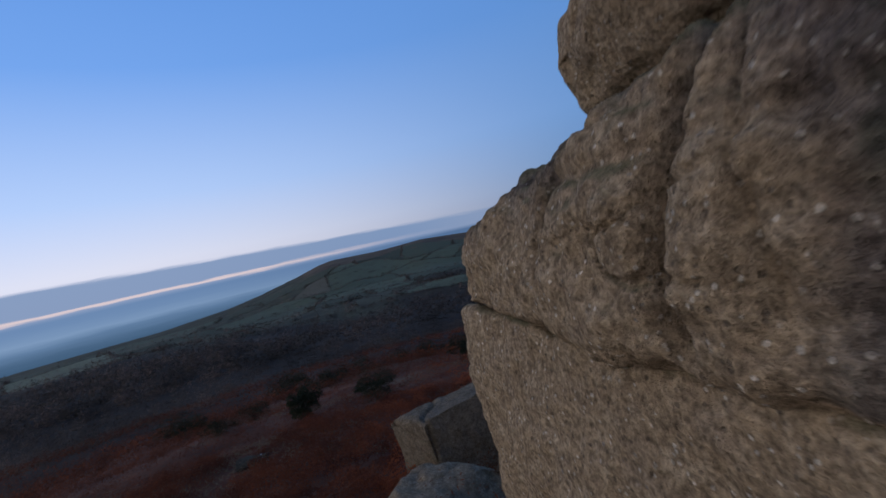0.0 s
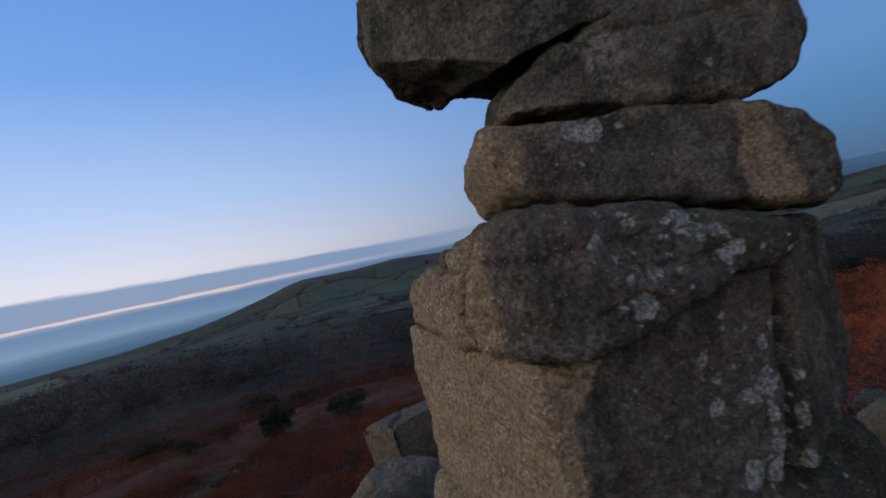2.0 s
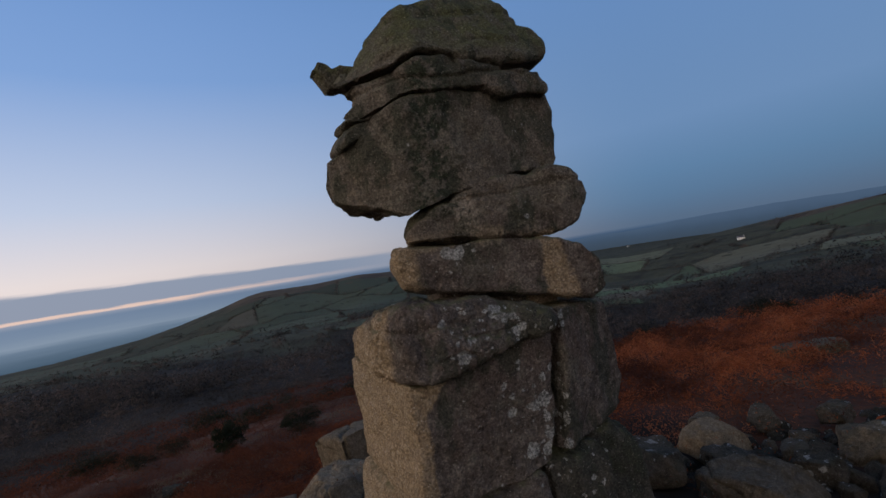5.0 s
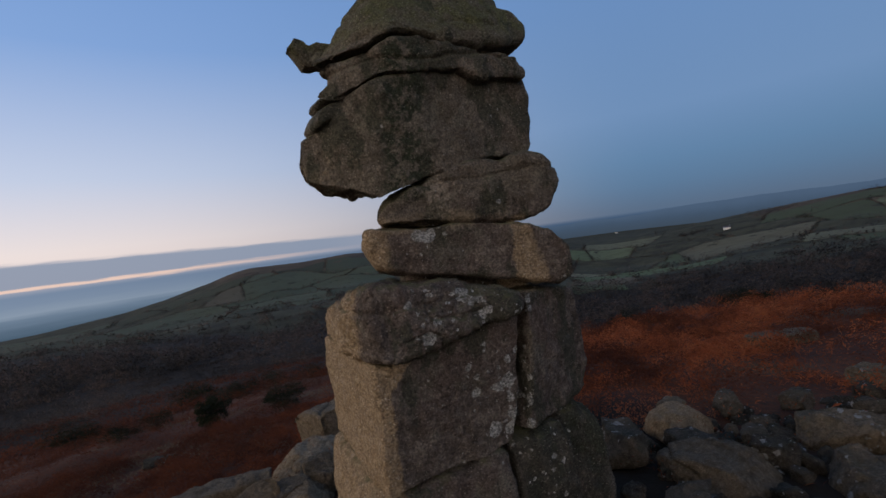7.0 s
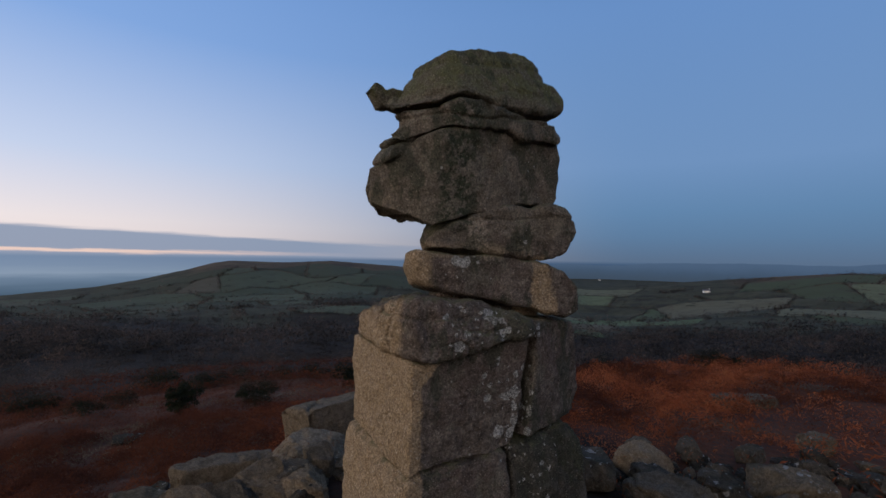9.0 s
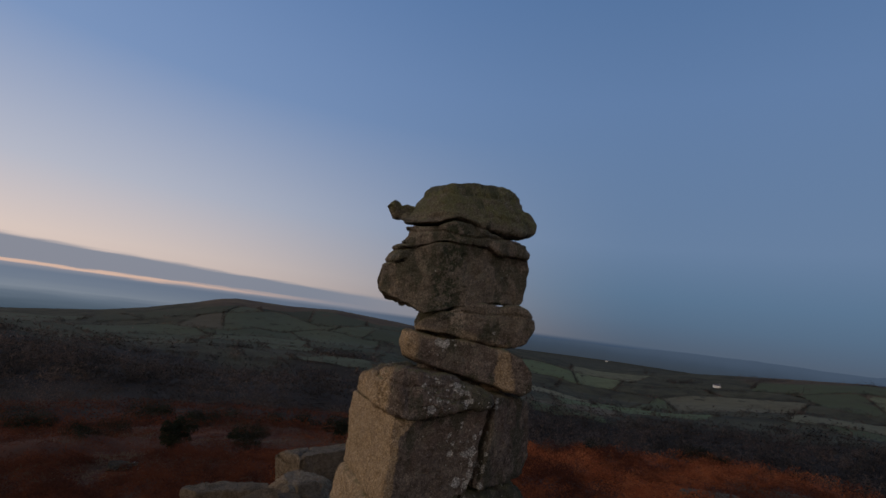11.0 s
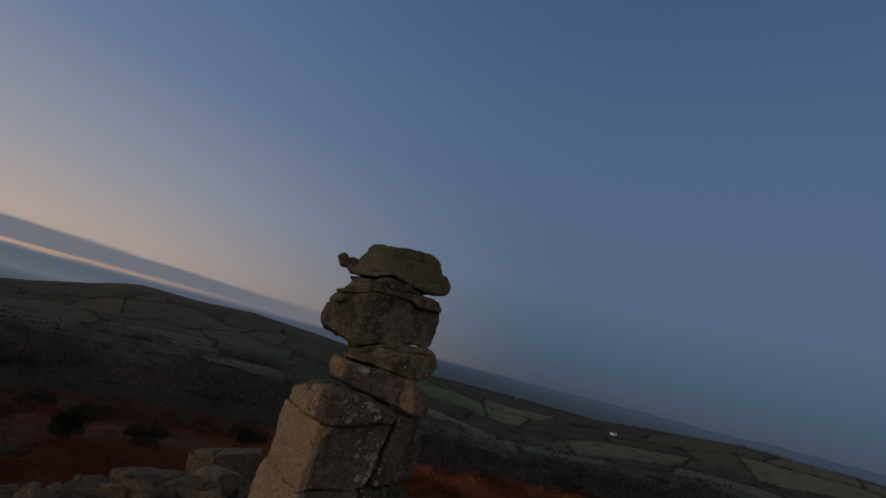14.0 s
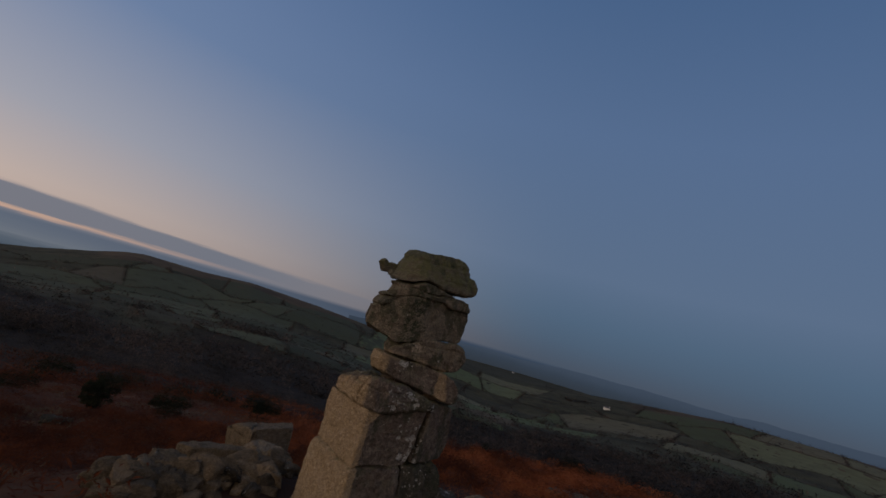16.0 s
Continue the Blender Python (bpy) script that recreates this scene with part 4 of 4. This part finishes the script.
def bracken():
    rng = np.random.default_rng(5)
    vs, fs, base = [], [], 0
    for n, r0, r1, a0, a1, ln, wd in ((70000, 5.0, 12, -62, 68, 0.085, 0.009), (340000, 11, 30, -62, 68, 0.14, 0.016), (260000, 26, 62, -62, 66, 0.15, 0.023), (80000, 55, 130, -60, 34, 0.45, 0.08), (24000, 4, 26, 68, 298, 0.25, 0.03)):
        r = rng.uniform(r0 ** 1.5, r1 ** 1.5, n) ** (1 / 1.5)
        a = np.radians(rng.uniform(a0, a1, n))
        x, y = r * np.sin(a), r * np.cos(a)
        p = np.stack((x, y, 0 * x), 1)
        tall = 0.46 + 0.45 * fbm(p * 0.42 + 2, 2) + 0.55 * fbm(p * 1.15 + 8, 2)
        keep = tall > 0.17 + 0.10 * (x < 0)
        keep &= ~((x > 3.0) & (x < 10.5) & (y > -4) & (y < 5.0) & (rng.random(n) < 0.93)) & ~((x > -0.3) & (x < 4.2) & (y > -1) & (y < 4.4))
        keep &= ~((np.abs((y - 2.2) - (x + 6.5) * 0.72) < 1.9) & (x > -6) & (x < 1) & (rng.random(n) < 0.85))
        # trodden, mostly bare hollow east of the boulders
        hollow = np.abs(y - 5.4 - 0.45 * (x - 9.5)) < 1.9 + 1.6 * fbm(p * 0.5 + 40, 2)
        keep &= ~(hollow & (x > 9.2) & (x < 22) & (rng.random(n) < 0.78))
        x, y, tall = x[keep], y[keep], tall[keep]
        z = ground_z(x, y) + tall * rng.uniform(0.0, 1.0, len(x)) ** 0.5 * (1 if r1 < 100 else 1.6)
        v, f = blades(rng, x, y, z, ln, wd)
        vs.append(v), fs.append(f + base)
        base += len(v)
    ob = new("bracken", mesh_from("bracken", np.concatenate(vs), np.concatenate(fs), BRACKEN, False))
    tagged(ob, "dense rust-red dead bracken over the hillside", "bracken", kind="stuff")


bracken()


def moor_grass():
    """Pale tufts and streaks of dead grass between the bracken."""
    rng = np.random.default_rng(44)
    n = 90000
    r = rng.uniform(9 ** 1.4, 75 ** 1.4, n) ** (1 / 1.4)
    a = np.radians(rng.uniform(-55, 62, n))
    x, y = r * np.sin(a), r * np.cos(a)
    p = np.stack((x * 0.35, y, 0 * x), 1)
    keep = (fbm(p * 0.22 + 31, 3) > 0.42 + 0.25 * (x > 2)) & ~((x > -6) & (x < 13) & (y < 6))
    x, y = x[keep], y[keep]
    v, f = blades(rng, x, y, ground_z(x, y) + 0.35 * rng.random(len(x)), 0.30, 0.02)
    ob = new("moor_grass", mesh_from("moor_grass", v, f, GRASS, False))
    tagged(ob, "bleached dead grass in streaks among the bracken", "grass", kind="stuff")


moor_grass()


def twig_cloud(rng, cx, cy, cz, rx, rz, count, size):
    """Loose crowns of small flakes round each centre: verts, faces and outward normals."""
    n = len(cx) * count
    d = rng.normal(size=(n, 3))
    d /= np.linalg.norm(d, axis=1, keepdims=True)
    out = d + np.array((0, 0, 0.35))
    d = d * rng.uniform(0.45, 1.0, (n, 1)) ** 0.5
    d[:, 2] = np.abs(d[:, 2] + 0.15) * np.where(d[:, 2] < -0.3, 0.3, 1)
    lump = 1 + 0.35 * rng.normal(size=len(cx))
    rx, rz = np.repeat(rx * np.clip(lump, 0.6, 1.5), count), np.repeat(rz * np.clip(lump, 0.6, 1.5), count)
    c = np.stack((np.repeat(cx, count) + d[:, 0] * rx, np.repeat(cy, count) + d[:, 1] * rx, np.repeat(cz, count) + d[:, 2] * rz), 1)
    e = rng.normal(size=(n, 3))
    g = rng.normal(size=(n, 3))
    e /= np.linalg.norm(e, axis=1, keepdims=True)
    g /= np.linalg.norm(g, axis=1, keepdims=True)
    flip = (np.cross(g * 0.6 + e, 2 * e) * out).sum(1) < 0
    e[flip] *= -1
    s = np.repeat(size, count)[:, None] * rng.uniform(0.5, 1.3, (n, 1))
    v = np.stack((c - e * s, c + g * s * 0.6, c + e * s), 1).reshape(-1, 3)
    out = 0.6 * out + np.array((0, 0, 0.7)) + 0.2 * rng.normal(size=(n, 3))
    out /= np.linalg.norm(out, axis=1, keepdims=True)
    return v, np.arange(3 * n).reshape(-1, 3), np.repeat(out, 3, 0)


def crown_mesh(name, cloud, mat):
    """A mesh of flakes that is shaded like the rounded crowns it makes up."""
    v, f, n = cloud
    me = mesh_from(name, v, f, mat)
    me.normals_split_custom_set_from_vertices(n.tolist())
    return me


def woods():
    rng = np.random.default_rng(9)
    n = 4600
    r = np.exp(rng.uniform(np.log(105), np.log(600), n))
    a = np.radians(rng.uniform(-62, 66, n))
    x, y = r * np.sin(a), r * np.cos(a)
    p = np.stack((x, y, 0 * x), 1)
    keep = fbm(p * 0.013 + 4, 3) > -0.55 + 0.45 * (r < 150)
    x, y, r = x[keep], y[keep], r[keep]
    h = rng.uniform(3.2, 7.5, len(x)) * np.clip(r / 230, 0.6, 1.15)
    # taller dark belt to the west
    n = 520
    r = rng.uniform(230, 420, n)
    a = np.radians(rng.uniform(-62, -17, n))
    x, y = np.concatenate((x, r * np.sin(a))), np.concatenate((y, r * np.cos(a)))
    h = np.concatenate((h, rng.uniform(6, 10.5, n) * np.interp(np.degrees(a), (-34, -17), (1.0, 0.5))))
    # brown wood along the foot of the eastern fields
    n = 1500
    r = rng.uniform(230, 560, n)
    a = np.radians(rng.uniform(10, 66, n))
    x, y = np.concatenate((x, r * np.sin(a))), np.concatenate((y, r * np.cos(a)))
    h = np.concatenate((h, rng.uniform(4.5, 9, n)))
    # low dark scrub along the upper edge of the wood
    n = 1700
    r = rng.uniform(52, 135, n)
    a = np.radians(rng.uniform(-62, 30, n))
    p = np.stack((r * np.sin(a), r * np.cos(a), 0 * r), 1)
    keep = fbm(p * 0.05 + 3, 2) > 0.05 - 0.006 * (r - 52)
    x, y = np.concatenate((x, p[keep, 0])), np.concatenate((y, p[keep, 1]))
    h = np.concatenate((h, rng.uniform(0.8, 2.0, keep.sum())))
    near = np.hypot(x, y) < 230
    for pick, flakes, size, text in ((near, 150, 0.062, "leafless scrub and small trees on the lower slope"), (~near, 60, 0.12, "dark leafless woodland filling the valley below")):
        q = h[pick]
        cloud = twig_cloud(rng, x[pick], y[pick], ground_z(x[pick], y[pick]) - 0.3, q * 0.66, q, flakes, q * size)
        ob = new("valley_wood", crown_mesh("valley_wood", cloud, TWIG))
        tagged(ob, text, "woodland", kind="stuff")


woods()


def hedge_trees(xs, ys, h, rng):
    x, y = np.concatenate(xs), np.concatenate(ys)
    ob = new("hedgerow", crown_mesh("hedgerow", twig_cloud(rng, x, y, ground_z(x, y) - 0.5, h * 0.85, h, 22, h * 0.2), TWIG))
    tagged(ob, "dark hedgerows and copses dividing the far fields", "hedge", kind="stuff")


def fields():
    """Pastures in rows along the contours, each draped over the slope, with hedges between them."""
    rng = np.random.default_rng(21)
    xs, ys, hs = [], [], []

    def hedge(a, r, tall):
        keep = fbm(np.stack((a * 3.1, r * 0.012, 0 * a), 1), 2) > -0.45
        a, r = np.radians(a[keep]), r[keep]
        xs.append(r * np.sin(a) + 2.2 * rng.normal(size=len(a))), ys.append(r * np.cos(a) + 2.2 * rng.normal(size=len(a)))
        hs.append(tall * rng.uniform(0.6, 1.25, len(a)) * np.where(rng.random(len(a)) < 0.07, 2.0, 1.0))

    for first, last, rows in ((-46, 13, (505, 580, 670, 780, 900, 1040, 1200, 1370, 1530)), (13, 66, (490, 590, 710, 850, 1010, 1200, 1410, 1610))):

        def line(i, a):
            k = np.stack((a * 0.16 + 9.1 * i, 0 * a + i, 0 * a), 1)
            return rows[i] * (1 + 0.055 * fbm(k, 3))

        for i in range(len(rows) - 1):
            a0 = first + rng.uniform(-3, 0)
            skew0 = 0.0
            while a0 < last:
                a1, skew1 = min(last, a0 + rng.uniform(4.5, 15.0) * (700 / rows[i]) ** 0.35), rng.uniform(-2.5, 2.5)
                if last - a1 < 2.5:
                    a1, skew1 = last, 0.0
                n = max(4, int((a1 - a0) / 0.5))
                t, s = np.meshgrid(np.linspace(0.012, 0.988, n + 1), np.linspace(0.03, 0.97, 9), indexing="ij")
                a = a0 + skew0 * s + (a1 + skew1 * s - a0 - skew0 * s) * t
                r = line(i, a.ravel()).reshape(a.shape) * (1 - s) + line(i + 1, a.ravel()).reshape(a.shape) * s
                x, y = r * np.sin(np.radians(a)), r * np.cos(np.radians(a))
                c = (float(x.mean()), float(y.mean()))
                wild = rng.random() < 0.2 or (i < 2 and rng.random() < 0.4)
                if not wild:
                    idx = np.arange(a.size).reshape(a.shape)
                    quads = np.stack((idx[:-1, :-1], idx[1:, :-1], idx[1:, 1:], idx[:-1, 1:]), -1).reshape(-1, 4)[:, ::-1]
                    z0 = gz(*c)
                    ob = new("field", mesh_from("field", np.stack((x - c[0], y - c[1], ground_z(x, y) + 0.35 - z0), -1).reshape(-1, 3), quads, PASTURE if first > 0 else HAZED_PASTURE))
                    ob.location = (*c, z0)
                    tagged(ob, "grazed winter pasture field bounded by dark hedges", "field", "hedged pasture fields", "structure")
                elif rng.random() < 0.6:
                    k = int(rng.integers(25, 60))
                    t, s = rng.uniform(0, 1, k), rng.uniform(0, 1, k)
                    hedge(a0 + (a1 - a0) * t, rows[i] + (rows[i + 1] - rows[i]) * s, 5.0)
                k = np.linspace(0, 1, max(6, int((rows[i + 1] - rows[i]) / 3.2)))
                hedge(a0 + skew0 * k, line(i, a0 + skew0 * k) * (1 - k) + line(i + 1, a0 + skew0 * k) * k, 5.2)
                a0, skew0 = a1, skew1
            hedge(*(lambda a: (a, line(i, a)))(np.arange(first, last, math.degrees(3.2 / rows[i]))), 5.6)
    for az, r, k, wide, tall in ((36.2, 1440, 40, 16, 8), (37.3, 1460, 30, 14, 8), (43.5, 1560, 26, 30, 6), (46, 1600, 30, 35, 6), (51.7, 1650, 24, 14, 8), (54, 1660, 30, 30, 6), (-1.0, 690, 90, 26, 8), (-3.0, 720, 70, 20, 7)):
        xs.append(r * np.sin(np.radians(az)) + rng.normal(size=k) * wide), ys.append(r * np.cos(np.radians(az)) + rng.normal(size=k) * wide)
        hs.append(rng.uniform(0.6, 1.2, k) * tall)
    # broken wood along the top of the eastern slope
    k = 420
    a, r = rng.uniform(33, 66, k), rng.uniform(1560, 1700, k)
    keep = fbm(np.stack((a * 0.5, r * 0.01, 0 * a), 1), 2) > -0.1
    a, r = np.radians(a[keep]), r[keep]
    xs.append(r * np.sin(a)), ys.append(r * np.cos(a)), hs.append(rng.uniform(4, 8.5, len(a)))
    hedge_trees(xs, ys, np.concatenate(hs), rng)


fields()


def bush(x, y, h, wide, seed, label, crown_mat, flakes=10000):
    """A small moorland tree: leaning trunk, limbs and a ragged crown."""
    rng = np.random.default_rng(seed)
    ob = new("bush")
    ob.location = (x, y, gz(x, y) - 0.1)
    tagged(ob, label, "bush", "bushes on the slope")
    tv, tf = [], []

    def limb(a, b, r0, r1):
        a, b = np.array(a), np.array(b)
        d = (b - a) / np.linalg.norm(b - a)
        s = np.cross(d, (0.3, 0.9, 0.2))
        s /= np.linalg.norm(s)
        q = np.cross(d, s)
        base = len(tv)
        for c, rad in ((a, r0), ((a + b) / 2 + s * r0 * 0.6, (r0 + r1) / 2), (b, r1)):
            for k in range(6):
                t = k * math.pi / 3
                tv.append(c + rad * (math.cos(t) * s + math.sin(t) * q))
        for row in (0, 6):
            for k in range(6):
                tf.append((base + row + k, base + row + (k + 1) % 6, base + row + 6 + (k + 1) % 6, base + row + 6 + k))

    top = (rng.uniform(-0.15, 0.15) * wide, rng.uniform(-0.1, 0.1) * wide, 0.5 * h)
    limb((0, 0, 0), top, 0.05 * h, 0.03 * h)
    tips = []
    for k in range(7):
        t = k * 0.9 + rng.uniform(-0.3, 0.3)
        e = (math.cos(t) * 0.36 * wide, math.sin(t) * 0.36 * wide, h * rng.uniform(0.45, 0.85))
        limb(tuple(q * rng.uniform(0.5, 1.0) for q in top), e, 0.025 * h, 0.008 * h)
        tips.append(e)
    part("trunk", mesh_from("trunk", tv, tf, BARK), ob)
    tips = np.array(tips + [(0, 0, 0.3 * h), (top[0], top[1], 0.7 * h)])
    per = flakes // len(tips)
    cloud = twig_cloud(rng, tips[:, 0], tips[:, 1], tips[:, 2] - 0.18 * h, np.full(len(tips), 0.30 * wide), np.full(len(tips), 0.38 * h), per, np.full(len(tips), 0.028 * h))
    part("crown", crown_mesh("crown", cloud, crown_mat), ob)


def house(x, y, length, turn):
    ob = new("farmhouse")
    ob.matrix_world = pose(x, y, gz(x, y) - 0.5, 0, 0, turn)
    tagged(ob, "small white farmhouse with a dark slate roof", "house")
    l, d, h, rise = length / 2, 4.0, 6.0, 3.2
    v = [(-l, -d, 0), (l, -d, 0), (l, d, 0), (-l, d, 0), (-l, -d, h), (l, -d, h), (l, d, h), (-l, d, h), (-l, 0, h + rise), (l, 0, h + rise)]
    part("wall", mesh_from("wall", v, [(0, 1, 5, 4), (2, 3, 7, 6), (1, 2, 6, 9, 5), (3, 0, 4, 8, 7)], WHITEWASH, False), ob)
    o = 0.4
    r = [(-l - o, -d - o, h - 0.3), (l + o, -d - o, h - 0.3), (l + o, 0, h + rise + 0.1), (-l - o, 0, h + rise + 0.1), (l + o, d + o, h - 0.3), (-l - o, d + o, h - 0.3)]
    r += [(a, b, c + 0.25) for a, b, c in r]
    roof = part("roof", mesh_from("roof", r, [(6, 7, 8, 9), (9, 8, 10, 11), (0, 3, 2, 1), (3, 5, 4, 2), (0, 1, 7, 6), (4, 5, 11, 10), (1, 2, 8, 7), (2, 4, 10, 8), (0, 6, 9, 3), (3, 9, 11, 5)], SLATE, False), ob)
    c = [(a, b, e) for e in (h + rise - 0.6, h + rise + 1.6) for a, b in ((l - 1.6, -0.5), (l - 0.4, -0.5), (l - 0.4, 0.5), (l - 1.6, 0.5))]
    part("chimney", mesh_from("chimney", c, [(0, 1, 5, 4), (1, 2, 6, 5), (2, 3, 7, 6), (3, 0, 4, 7), (4, 5, 6, 7)], WHITEWASH, False), roof)
    for wx in (-0.6, 0.0, 0.6):
        for wz in (1.2, 3.8):
            w = [(wx * l + a, -d - 0.05 + b, wz + e) for b in (0.0, 0.12) for a, e in ((-0.6, 0), (0.6, 0), (0.6, 1.3), (-0.6, 1.3))]
            part("window", mesh_from("window", w, [(0, 1, 2, 3), (0, 4, 5, 1), (1, 5, 6, 2), (2, 6, 7, 3), (3, 7, 4, 0)], DARKGLASS, False), ob)


def polar(az, r):
    return r * math.sin(radians(az)), r * math.cos(radians(az)) - 5.5


house(*polar(39.9, 1400), 16, -30)
# added farmhouse that stands in for a small bright lamp point far off
house(*polar(28.9, 4500), 24, -25)
for k, (az, r, h, w) in enumerate(((-11.3, 40, 2.2, 3.0), (-18.7, 40, 3.0, 2.2), (-24.3, 52, 1.6, 2.6), (-0.6, 46, 2.8, 3.2), (-16, 62, 2.2, 3.4), (-27, 44, 1.3, 2.0), (-9, 72, 2.6, 4), (-5, 66, 2.4, 4), (-21, 75, 3, 4.5), (-31, 62, 2.5, 4), (28.5, 44, 1.8, 2.2), (39.8, 43, 1.6, 2.6), (41.5, 43, 1.5, 2.0), (47, 46, 1.5, 2.2), (-14, 85, 3, 5))):
    x, y = polar(az, r)
    bush(x, y, h, w, 60 + k, "dark wind-shaped bush standing in the bracken", GORSE)
